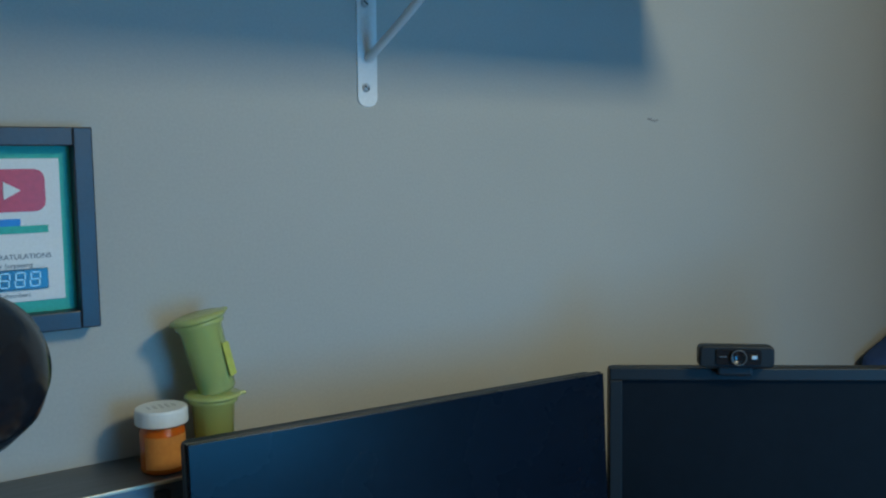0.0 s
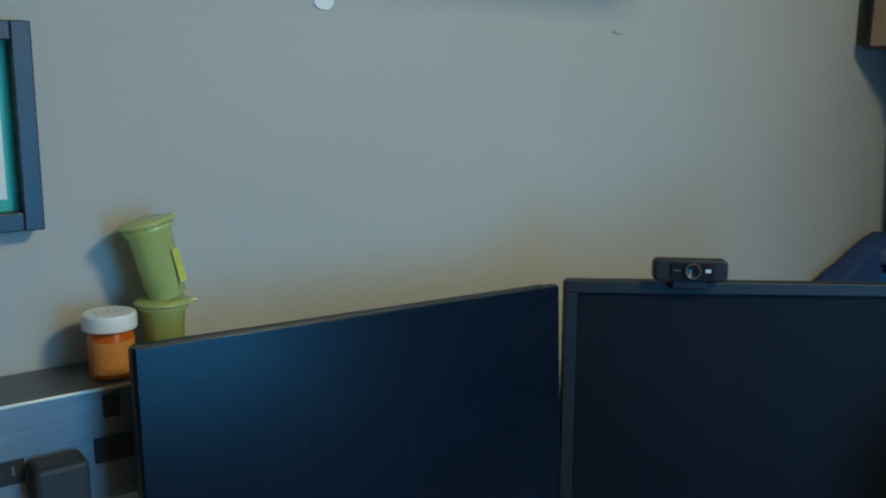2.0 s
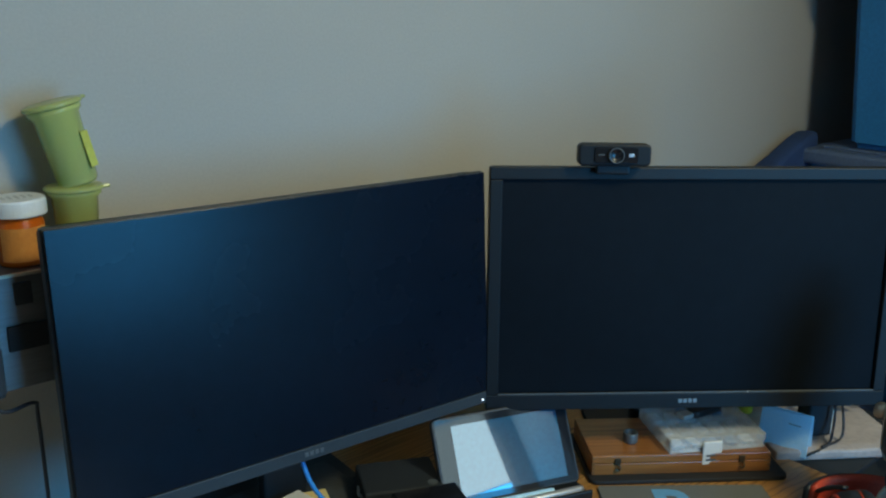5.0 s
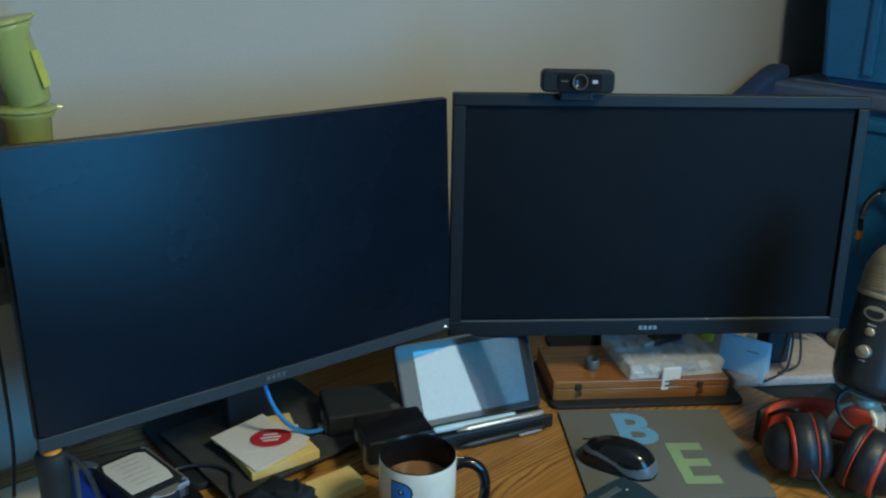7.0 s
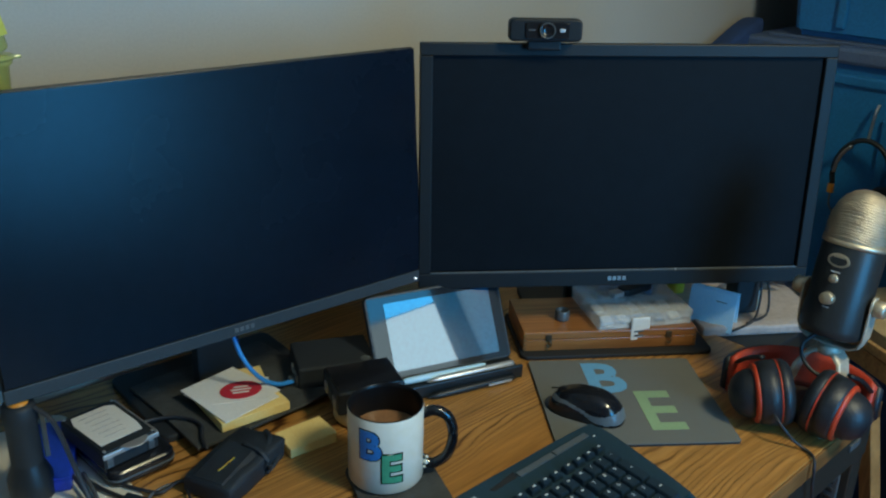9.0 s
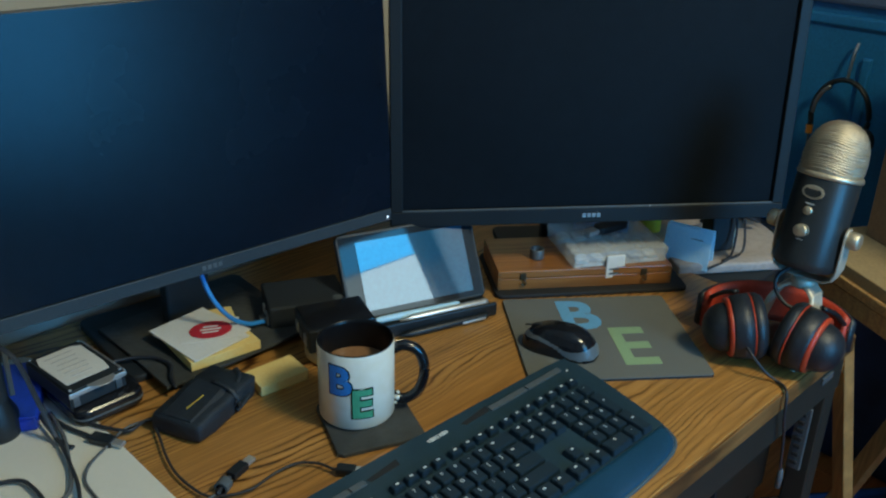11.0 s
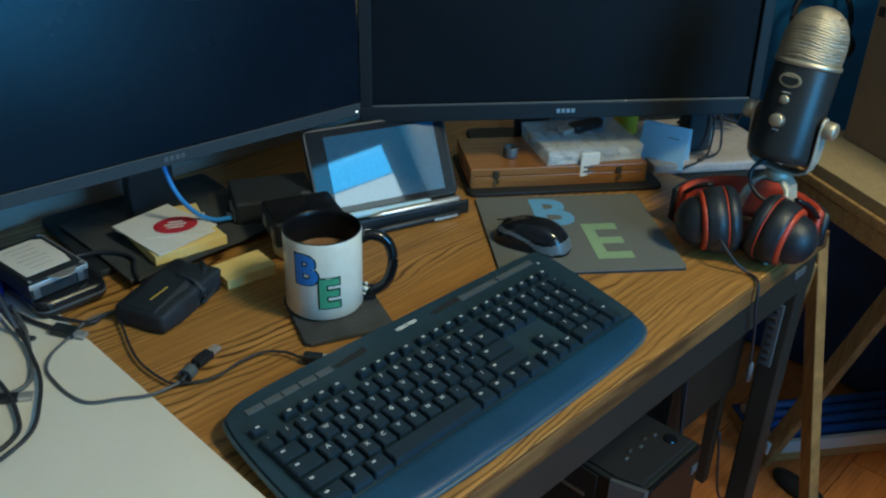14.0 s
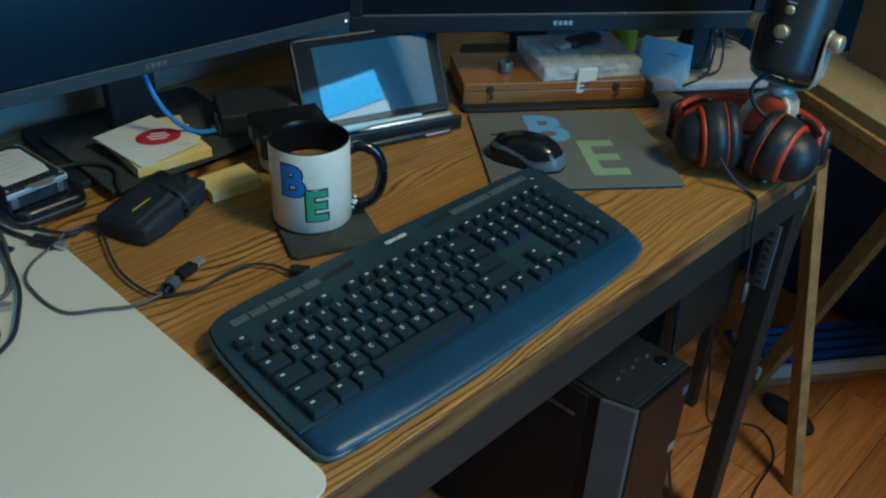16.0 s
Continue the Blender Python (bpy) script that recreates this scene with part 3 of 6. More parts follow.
def keycap(w, h):
    """A keycap with a tapered, softly dished top, sharing one mesh for each size."""
    k = (round(w, 4), round(h, 4))
    if k not in KEYMESH:
        t = bmesh.new()
        bmesh.ops.create_cube(t, size=1.0, matrix=Matrix.Translation((0, 0, 0.5)))
        for v in t.verts:
            top = v.co.z > 0.5
            v.co.x *= w - (0.0042 if top else 0.0012)
            v.co.y = v.co.y * (h - (0.0040 if top else 0.0012)) + (0.0006 if top else 0)
            v.co.z = 0.0078 if top else 0.0
        bmesh.ops.bevel(t, geom=[e for e in t.edges if max(e.verts[0].co.z, e.verts[1].co.z) > 0.005], offset=0.0009, segments=2, affect="EDGES")
        me = bpy.data.meshes.new("key")
        t.to_mesh(me)
        t.free()
        me.materials.append(M_KEY)
        KEYMESH[k] = me
    return KEYMESH[k]


BAR = bpy.data.meshes.new("legend")
tb = cube(0.0040, 0.0022, 0.0003, (0, 0, 0))
tb.to_mesh(BAR)
tb.free()
BAR.materials.append(M_LEGEND)
GLYPH = {}


def glyph(ch):
    if ch not in GLYPH:
        bm = lettering(ch, 0.0060, 0.00015, 0.00012)
        me = bpy.data.meshes.new("legend")
        bm.to_mesh(me)
        bm.free()
        me.materials.append(M_LEGEND)
        GLYPH[ch] = me
    return GLYPH[ch]


def key(x, y, w=1.0, h=1.0, ch="", hh=None):
    kw, kh = w * U, (hh or h * RP)
    o = new("key", keycap(kw, kh))
    o.parent = kb
    o.matrix_basis = pose(x, y, 0.0152)
    if ch != " ":
        g = new("legend", glyph(ch) if len(ch) == 1 else BAR)
        g.parent = o
        g.matrix_basis = pose(-kw / 2 + 0.0092 if len(ch) != 1 and kw > 0.02 else 0.0004, 0.0036 if kh > 0.015 else 0.0012, 0.00794)
    return o


def row(y, x, keys):
    for w, ch in keys:
        if ch != "_":
            key(x + w * U / 2, y, w, 1, ch)
        x += w * U


KX, KY = -0.2117, 0.0367
row(KY, KX, [(1, c) for c in "`1234567890-="] + [(2, "")])
row(KY - RP, KX, [(1.5, "")] + [(1, c) for c in "QWERTYUIOP[]"] + [(1.5, "")])
row(KY - 2 * RP, KX, [(1.75, "")] + [(1, c) for c in "ASDFGHJKL;'"] + [(2.25, "")])
row(KY - 3 * RP, KX, [(2.25, "")] + [(1, c) for c in "ZXCVBNM,./"] + [(2.75, "")])
row(KY - 4 * RP, KX, [(1.5, ""), (1.25, ""), (1.25, ""), (6, " "), (1.25, ""), (1.25, ""), (1.25, ""), (1.25, "")])
for i in range(13):
    key(KX + (i + (0.85 if i > 0 else 0) + (0.80 if i > 4 else 0) + (0.30 if i > 8 else 0)) * U + U / 2, KY + 0.0205, 0.94, 1, "", 0.0120)
NX = KX + 15.15 * U
for r in range(2):
    row(KY - RP * r, NX, [(1, ""), (1, ""), (1, "")])
row(KY - 3 * RP, NX, [(1, "_"), (1, ""), (1, "_")])
row(KY - 4 * RP, NX, [(1, ""), (1, ""), (1, "")])
for i in range(3):
    key(NX + (i + 0.5) * U, KY + 0.0205, 0.94, 1, "", 0.0120)
PX = KX + 18.3 * U
row(KY, PX, [(1, ""), (1, "/"), (1, "*"), (1, "-")])
row(KY - RP, PX, [(1, "7"), (1, "8"), (1, "9")])
row(KY - 2 * RP, PX, [(1, "4"), (1, "5"), (1, "6")])
row(KY - 3 * RP, PX, [(1, "1"), (1, "2"), (1, "3")])
row(KY - 4 * RP, PX, [(2, "0"), (1, ".")])
key(PX + 3.5 * U, KY - 1.5 * RP, 1, 2, "+")
key(PX + 3.5 * U, KY - 3.5 * RP, 1, 2, "")
for i in range(4):
    key(PX + (i + 0.5) * U, KY + 0.0205, 0.94, 1, "", 0.0120)
part("indicator", cube(0.004, 0.0018, 0.0004, (0.214, 0.0795, 0.0158)), M_LEGEND, kb)

# ---- mug on a slate coaster ----
solid("coaster", prism([(-0.052, -0.047), (-0.046, -0.052), (0.0, -0.051), (0.05, -0.052), (0.053, -0.046), (0.052, 0.01), (0.053, 0.048), (0.047, 0.052), (-0.01, 0.051), (-0.05, 0.052), (-0.053, 0.045), (-0.052, 0.0)], 0, 0.006, 0.0012),
           M_SLATE, pose(0.950, -0.4570, DZ, 0, 0, -23) @ Matrix.Scale(0.96, 4), "square dark slate coaster under the mug", "coaster")
mug = thing("mug", pose(0.952, -0.432, DZ + 0.0060), "white ceramic mug, black inside, half full of coffee", "mug")
part("body", lathe([(0, 0.002), (0.037, 0.002), (0.0375, 0), (0.0405, 0.001), (0.0428, 0.004), (0.0429, 0.0935), (0.0424, 0.0948)], 56), M_CERAMIC, mug, smooth=True)
part("lining", lathe([(0.0425, 0.0945), (0.0416, 0.0957), (0.0402, 0.0950), (0.0396, 0.090), (0.0394, 0.010), (0.036, 0.006), (0, 0.006)], 56), M_LINING, mug, "glossy black inner glaze and rim", smooth=True)
part("coffee", lathe([(0.0393, 0.0605), (0.02, 0.0607), (0, 0.0607)], 40), M_COFFEE, mug, "milky brown coffee")
hx, hy = 0.76, -0.65
hand = [(0.0405 * hx, 0.0405 * hy, 0.080), (0.054 * hx, 0.054 * hy, 0.0845), (0.070 * hx, 0.070 * hy, 0.076), (0.0765 * hx, 0.0765 * hy, 0.052), (0.070 * hx, 0.070 * hy, 0.026), (0.055 * hx, 0.055 * hy, 0.0145), (0.0405 * hx, 0.0405 * hy, 0.018)]
for cx, cz, w in ((0.0455, 0.0200, 0.0050), (0.0470, 0.0265, 0.0032), (0.0440, 0.0135, 0.0030)):
    part("chip", cube(w, w * 1.3, w * 1.1, (cx * hx - 0.004, cx * hy - 0.004, cz), w * 0.4), M_CERAMIC, mug, "white chipped patch at the handle's foot")
part("grip", tube(hand, 0.0062, 12, 6), M_CERBLACK, mug, "glossy black loop handle", smooth=True)


def on_mug(text, size, ang, z, material, label, fat=0.0, out=0.0):
    """A letter wrapped round the mug's side."""
    bm = lettering(text, size, 0.0002, fat)
    bmesh.ops.subdivide_edges(bm, edges=[e for e in bm.edges if e.calc_length() > 0.004], cuts=3)
    r = 0.0432 + out
    for v in bm.verts:
        u, w, d = v.co
        a = ang + u / r
        v.co = ((r + d) * math.cos(a), (r + d) * math.sin(a), z + w)
    part("print", bm, material, mug, label)


AF = math.atan2(-1.09 + 0.432, 0.428 - 0.952)
for text, da, z, ink in (("B", -0.50, 0.0625, M_BLUEINK), ("E", 0.07, 0.0345, M_GREENINK)):
    on_mug(text, 0.048, AF + da + 0.05, z, M_CERBLACK, "black outline of a printed letter", 0.0032)
    on_mug(text, 0.048, AF + da + 0.05, z, ink, "printed letter", 0.0017, 0.0005)

# ---- on the wall: shelf on brackets, picture frame, power shelf ----
shelf = thing("wall_shelf", pose(0, 0, 0), "white shelf board on pale metal brackets above the desk", "shelf")
part("board", cube(1.90, 0.40, 0.020, (0.52, -0.202, 1.762), 0.002), M_WHITE, shelf)
for bx in (0.9525, -0.05):
    br = part("bracket", prism([(x * 1.0, z) for x, z in rounded(0.030, 0.21, 0.013, 8)], 0, 0.0022, 0.0004, m=pose(bx, -0.0001, 1.648, 90)), M_CAPWHITE, shelf, "white painted steel bracket")
    part("arm", cube(0.026, 0.25, 0.0025, (bx, -0.126, 1.7505), 0.0006), M_CAPWHITE, br)
    part("brace", tube([(bx + 0.001, -0.004, 1.606), (bx + 0.003, -0.125, 1.667), (bx + 0.005, -0.245, 1.748)], 0.0058, 10, 4), M_CAPWHITE, br)
    for z in (1.568, 1.678):
        part("screw", lathe([(0, 0.004), (0.003, 0.0038), (0.0055, 0.0022), (0.006, 0.0005), (0, 0)], 14, m=pose(bx - 0.003, -0.0022, z, 90)), M_ZINC, br, "steel screw head")
        part("screw_slot", cube(0.0075, 0.0012, 0.0016, (bx - 0.003, -0.0064, z), 0.0002, m=pose(0, 0, 0, 0, 40)), M_RUBBER, br)

# a scuff on the plaster
bl = bmesh.new()
for i in range(5):
    cube(0.004 + 0.002 * (i % 3), 0.0006, 0.003 + 0.001 * (i % 2), (0.0055 * i - 0.011, 0, random.uniform(-0.003, 0.003)), 0.0002, bl)
solid("wall_scuff", bl, mat("scuffed_plaster", (0.30, 0.28, 0.26), 0.8), pose(1.510, -0.0003, 1.534), "small grey scuff on the plaster", "scuff", kind="structure")

fr = thing("picture_frame", pose(0.475, -0.0005, 1.4025), "black shadow-box frame with a green mount and white certificate", "frame")
FW, FH = 0.232, 0.218
for nm, at, sx, sz in (("side_rail", (-FW / 2 + 0.010, 0, 0), 0.020, FH), ("side_rail", (FW / 2 - 0.010, 0, 0), 0.020, FH), ("top_rail", (0, 0, FH / 2 - 0.010), FW - 0.04, 0.020), ("bottom_rail", (0, 0, -FH / 2 + 0.010), FW - 0.04, 0.020)):
    part(nm, cube(sx, 0.030, sz, (at[0], -0.0155, at[2]), 0.0015), M_FRAME, fr)
part("mount", cube(FW - 0.036, 0.003, FH - 0.036, (0, -0.010, 0)), M_TEAL, fr, "green mount board")
sheet = part("certificate", cube(0.158, 0.0012, 0.152, (0.005, -0.0128, 0)), M_PAPER, fr, "white printed sheet")
part("red_badge", moved(prism(rounded(0.058, 0.045, 0.011, 5), 0, 0.0006), pose(0.040, -0.0135, 0.0425, 90)), M_REDINK, sheet, "red rounded emblem")
part("white_triangle", moved(prism([(-0.006, -0.0095), (0.011, 0), (-0.006, 0.0095)], 0, 0.0006), pose(0.034, -0.0143, 0.0425, 90)), M_PAPER, sheet)
part("blue_bar", cube(0.034, 0.0006, 0.008, (0.026, -0.0137, 0.0085)), M_BLUEINK, sheet)
part("teal_bar", cube(0.056, 0.0006, 0.008, (0.042, -0.0139, 0.001)), M_TEAL, sheet)
part("printed_line", moved(lettering("CONGRATULATIONS", 0.0078, 0.0002), pose(0.034, -0.0137, -0.028, 90)), M_GREYTRIM, sheet)
part("printed_line", moved(lettering("for Surpassing", 0.0066, 0.0002), pose(0.034, -0.0137, -0.037, 90)), M_GREYTRIM, sheet)
part("counter_display", cube(0.066, 0.004, 0.022, (0.034, -0.0145, -0.052), 0.0006), M_GLOSSK, sheet, "small digit display")
seg = bmesh.new()
for k in range(4):
    cx = 0.0085 + 0.0150 * k
    for sx, sz, ox, oz in ((0.0075, 0.0014, 0, 0.0074), (0.0075, 0.0014, 0, 0), (0.0075, 0.0014, 0, -0.0074), (0.0014, 0.0064, -0.0045, 0.0037), (0.0014, 0.0064, 0.0045, 0.0037), (0.0014, 0.0064, -0.0045, -0.0037), (0.0014, 0.0064, 0.0045, -0.0037)):
        if k == 0 and ox <= 0:
            continue
        cube(sx, 0.0006, sz, (cx + ox + (0.001 if oz > 0 else 0), -0.0167, -0.052 + oz), 0, seg)
part("digits", seg, M_PALEBLUE, sheet, "pale segment digits")
part("printed_line", moved(lettering("Subscribers", 0.0066, 0.0002), pose(0.034, -0.0137, -0.069, 90)), M_GREYTRIM, sheet)

ps = thing("power_shelf", pose(0, 0, 0), "brushed steel power strip shelf fixed to the wall", "power strip")
part("case", cube(0.72, 0.100, 0.128, (0.52, -0.0505, 1.066), 0.0015), M_DULLSTEEL, ps)
part("front_lip", cube(0.72, 0.0025, 0.004, (0.52, -0.1015, 1.1285), 0.0008), M_CHAMP, ps, "bright champagne front edge")
for ox in (0.52, 0.40):
    ol = part("outlet", cube(0.036, 0.002, 0.026, (ox, -0.1012, 1.058), 0.0006), M_RUBBER, ps, "black socket face")
    for k in (-1, 1):
        part("pin_slot", cube(0.0024, 0.001, 0.009, (ox + k * 0.007, -0.1026, 1.060)), M_GREYTRIM, ol)
part("rocker_switch", cube(0.017, 0.005, 0.024, (0.628, -0.1025, 1.108), 0.001), M_RUBBER, ps, "black rocker switch")
part("outlet", cube(0.040, 0.004, 0.028, (0.628, -0.1022, 1.060), 0.001), M_RUBBER, ps)

ad = thing("wall_adapter", pose(0.566, -0.0985, 1.040), "black plug-in power adapter in the strip", "adapter")
part("body", cube(0.054, 0.042, 0.058, (0, -0.0212, 0), 0.006), M_BLACKM, ad)
part("cord", tube([(0.012, -0.022, -0.028), (0.014, -0.022, -0.042), (0.03, -0.020, -0.052), (0.058, -0.010, -0.054), (0.062, -0.004, -0.075), (0.062, -0.004, -0.20), (0.060, 0.02, -0.2885)], 0.0022, 7), M_CABLE, ad)

# pill bottle and green bottles on the power shelf
pb = thing("pill_bottle", pose(0.6425, -0.064, 1.1305), "amber pill bottle with white cap", "bottle")
part("body", lathe([(0, 0), (0.0235, 0), (0.0248, 0.002), (0.0248, 0.046), (0.0225, 0.049), (0.0225, 0.054), (0.0215, 0.054), (0.0215, 0.050), (0.0238, 0.046), (0.0238, 0.003), (0, 0.003)], 36), M_ORANGE, pb, smooth=True)
part("contents", lathe([(0, 0.0032), (0.0225, 0.0032), (0.0225, 0.030), (0.015, 0.033), (0, 0.032)], 24), mat("amber_contents", (0.62, 0.20, 0.02), 0.5), pb)
lb = bmesh.new()
for k in range(16):
    a0, a1 = radians(205 + k * 9), radians(214 + k * 9)
    q = [lb.verts.new((0.0251 * math.cos(a), 0.0251 * math.sin(a), z)) for a, z in ((a0, 0.006), (a1, 0.006), (a1, 0.042), (a0, 0.042))]
    lb.faces.new(q)
part("label", lb, mat("amber_label_paper", (0.66, 0.27, 0.06), 0.7), pb, "faded paper label")
cap = part("cap", lathe([(0, 0.0712), (0.0265, 0.0712), (0.0270, 0.0704), (0.0280, 0.0706), (0.0286, 0.0692), (0.0288, 0.066), (0.0290, 0.0545), (0.0280, 0.0535), (0.0265, 0.0540), (0, 0.0545)], 48), M_CAPWHITE, pb, "white child-proof cap", smooth=False)
for k in range(5):
    part("cap_mark", cube(0.003, 0.018 - abs(k - 2) * 0.003, 0.0006, (-0.014 + 0.007 * k, 0, 0.0713), 0.0002), M_EMBOSS, cap)


def vial(m, h, label):
    v = thing("green_vial", m, label, "bottle", "green vials")
    part("body", lathe([(0, 0), (0.0195, 0), (0.0215, 0.003), (0.0245, h * 0.82), (0.0285, h * 0.86), (0.0285, h * 0.93), (0.0255, h * 0.935), (0.0255, h * 0.90), (0.023, h * 0.82), (0.0200, 0.005), (0, 0.004)], 32), M_GREENJ, v, smooth=True)
    part("lid", lathe([(0, h * 0.985), (0.0255, h * 0.985), (0.0315, h * 0.965), (0.0325, h * 0.94), (0.030, h * 0.915), (0.0287, h * 0.93), (0, h * 0.94)], 32), M_GREENJ, v, "green snap lid", smooth=True)
    part("tab", cube(0.009, 0.009, 0.004, (0.031, -0.010, h * 0.945), 0.0015), M_GREENJ, v)
    return v


vial(pose(0.704, -0.060, 1.1305), 0.078, "green translucent vial standing on the power shelf")
v2 = vial(pose(0.711, -0.0575, 1.2078, -9, -9, 25), 0.094, "green translucent vial balanced on another, leaning on the wall")
part("note", cube(0.010, 0.001, 0.040, (0.006, -0.0262, 0.036), 0.0003), mat("yellow_label", (0.50, 0.50, 0.09), 0.6), v2, "yellow sticker")

# gooseneck lamp head at the edge of the view
dl = thing("desk_lamp", pose(0.406, -0.402, DZ + 0.0025), "black gooseneck lamp with a glossy domed head", "lamp")
part("base", lathe([(0, 0), (0.07, 0), (0.07, 0.012), (0.062, 0.020), (0, 0.022)], 40, at=(-0.18, 0.10, 0)), M_BLACK, dl, smooth=True)
part("gooseneck", tube([(-0.18, 0.10, 0.02), (-0.19, 0.11, 0.20), (-0.20, 0.09, 0.42), (-0.15, 0.04, 0.625), (-0.07, 0.01, 0.640), (-0.02, 0.0, 0.615)], 0.0065, 10), M_RUBBER, dl, smooth=True)
head = lathe([(0, 0.055), (0.02, 0.0535), (0.038, 0.045), (0.050, 0.030), (0.0565, 0.010), (0.057, -0.004), (0.0545, -0.004), (0.053, 0.010), (0.045, 0.032), (0.0, 0.050)], 44)
part("shade", moved(head, pose(0.0, 0.0, 0.588, 68, 0, 42)), M_GLOSSK, dl, "glossy black dome", smooth=True)

# ---- mouse pad, mouse ----
M_BANDGREY = mat("grey_band_rubber", (0.115, 0.135, 0.145), 0.36, vary=0.06)
M_BRONZE = mat("dark_bronze", (0.085, 0.062, 0.038), 0.5, metal=0.7, vary=0.2)
pad = thing("mouse_pad", pose(1.3030, -0.5160, DZ, 0, 0, -38.6), "grey cloth mouse pad with printed letters", "mouse pad")
part("base", prism(rounded(0.2345, 0.2130, 0.006, 5), 0, 0.0026), M_RUBBER, pad)
part("cloth", prism(rounded(0.2340, 0.2125, 0.006, 5), 0.0026, 0.0042, 0.0004), M_GREYPAD, pad)
part("print", moved(lettering("B", 0.095, 0.0001, 0.003), pose(-0.020, 0.050, 0.0045) @ Matrix.Diagonal((1.05, 1.15, 1, 1))), M_PADBLUE, pad, "faded blue letter")
part("print", moved(lettering("E", 0.118, 0.0001, 0.0025), pose(0.033, -0.036, 0.0045) @ Matrix.Diagonal((0.92, 1.10, 1, 1))), M_PADGREEN, pad, "faded green letter")

ms = thing("mouse", pose(1.2320, -0.5020, DZ + 0.0043, 0, 0, 108), "black wireless mouse with grey side band on the pad", "mouse")


def mouse_shell(grow, z0, top, nu=28, nv=9):
    bm = bmesh.new()
    rings = []
    for j in range(nv + 1):
        f = j / nv
        ring = []
        for i in range(nu):
            a = 2 * math.pi * i / nu
            c, s_ = math.cos(a), math.sin(a)
            k = math.cos(f * math.pi / 2) ** 0.55
            waist = 1.0 - 0.10 * math.exp(-((c * 0.05) / 0.02) ** 2)
            x = (0.051 + grow) * (abs(c) ** 0.85) * (1 if c > 0 else -1) * k
            y = (0.0285 + grow) * waist * (abs(s_) ** 0.8) * (1 if s_ > 0 else -1) * k
            hump = 0.74 + 0.26 * math.cos((x + 0.012) / 0.05 * 1.3)
            ring.append(bm.verts.new((x, y, z0 + (top - z0) * math.sin(f * math.pi / 2) * hump)))
        rings.append(ring)
    for a, b in zip(rings, rings[1:]):
        for i in range(nu):
            bm.faces.new((a[i], a[(i + 1) % nu], b[(i + 1) % nu], b[i]))
    bm.faces.new(rings[0][::-1])
    bm.faces.new(rings[-1])
    return bm


part("shell", mouse_shell(0, 0.0005, 0.036), M_GLOSSK, ms, "glossy black shell", smooth=True)
band = mouse_shell(0.0006, 0.0005, 0.0364, 72, 40)
off = []
for f in band.faces:
    q = f.calc_center_median()
    u = (q.x + 0.051) / 0.102
    mid = 0.0135 - 0.004 * math.sin(2.2 * math.pi * u) + 0.009 * max(0, u - 0.35)
    half = 0.0085 - 0.0062 * min(1, u / 0.42)
    if abs(q.z - mid) > half or len(f.verts) > 4:
        off.append(f)
bmesh.ops.delete(band, geom=off, context="FACES")
part("side_band", band, M_BANDGREY, ms, "grey rubber band sweeping round the heel", smooth=True)
part("wheel", lathe([(0, -0.003), (0.010, -0.003), (0.011, 0), (0.010, 0.003), (0, 0.003)], 20, m=pose(0.030, 0, 0.020, 90)), M_RUBBER, ms)
part("button_gap", cube(0.040, 0.0012, 0.002, (0.030, 0, 0.0275), 0.0003, m=pose(0, 0, 0, 0, 14)), M_RUBBER, ms)

# ---- wooden box on a thin black tray, with a clear case ----
solid("black_tray", prism(rounded(0.290, 0.150, 0.012, 5), 0, 0.0065, 0.002), M_RUBBER, pose(1.437, -0.376, DZ, 0, 0, -36.5), "thin black device lying under a wooden box", "tray")
wb = thing("wooden_box", pose(1.430, -0.370, DZ + 0.0066, 0, 0, -36.5), "varnished reddish wooden box with small latches", "box")
part("body", cube(0.262, 0.118, 0.018, (0, 0, 0.009), 0.0012), M_CIGAR, wb)
part("lid", cube(0.262, 0.118, 0.0118, (0, 0, 0.0243), 0.0016), M_CIGAR, wb, "hinged lid")
for sx in (-0.094, 0.088):
    la = part("latch", cube(0.009, 0.002, 0.010, (sx, -0.0600, 0.0215), 0.0006), M_BRONZE, wb, "small dark metal latch")
    part("hook", tube([(sx, -0.0618, 0.018), (sx + 0.004, -0.0623, 0.013), (sx + 0.001, -0.0623, 0.008), (sx - 0.003, -0.0618, 0.011)], 0.0011, 6, 4), M_BRONZE, la)
for sx in (-1, 1):
    for k in range(4):
        part("finger_joint", cube(0.0045, 0.0016, 0.0038, (sx * 0.1288, -0.0590, 0.004 + k * 0.0072), 0.0003), M_EDGE, wb)
ring_m = pose(1.368, -0.345, DZ + 0.0370)
solid("metal_ring", lathe([(0.0085, 0), (0.0105, 0), (0.0108, 0.002), (0.0108, 0.014), (0.0100, 0.0155), (0.0085, 0.015), (0.0085, 0)], 28), mat("blue_grey_zinc", (0.13, 0.15, 0.16), 0.5, metal=0.5, vary=0.15), ring_m, "short grey metal tube standing on the wooden box", "ring", smooth=True)

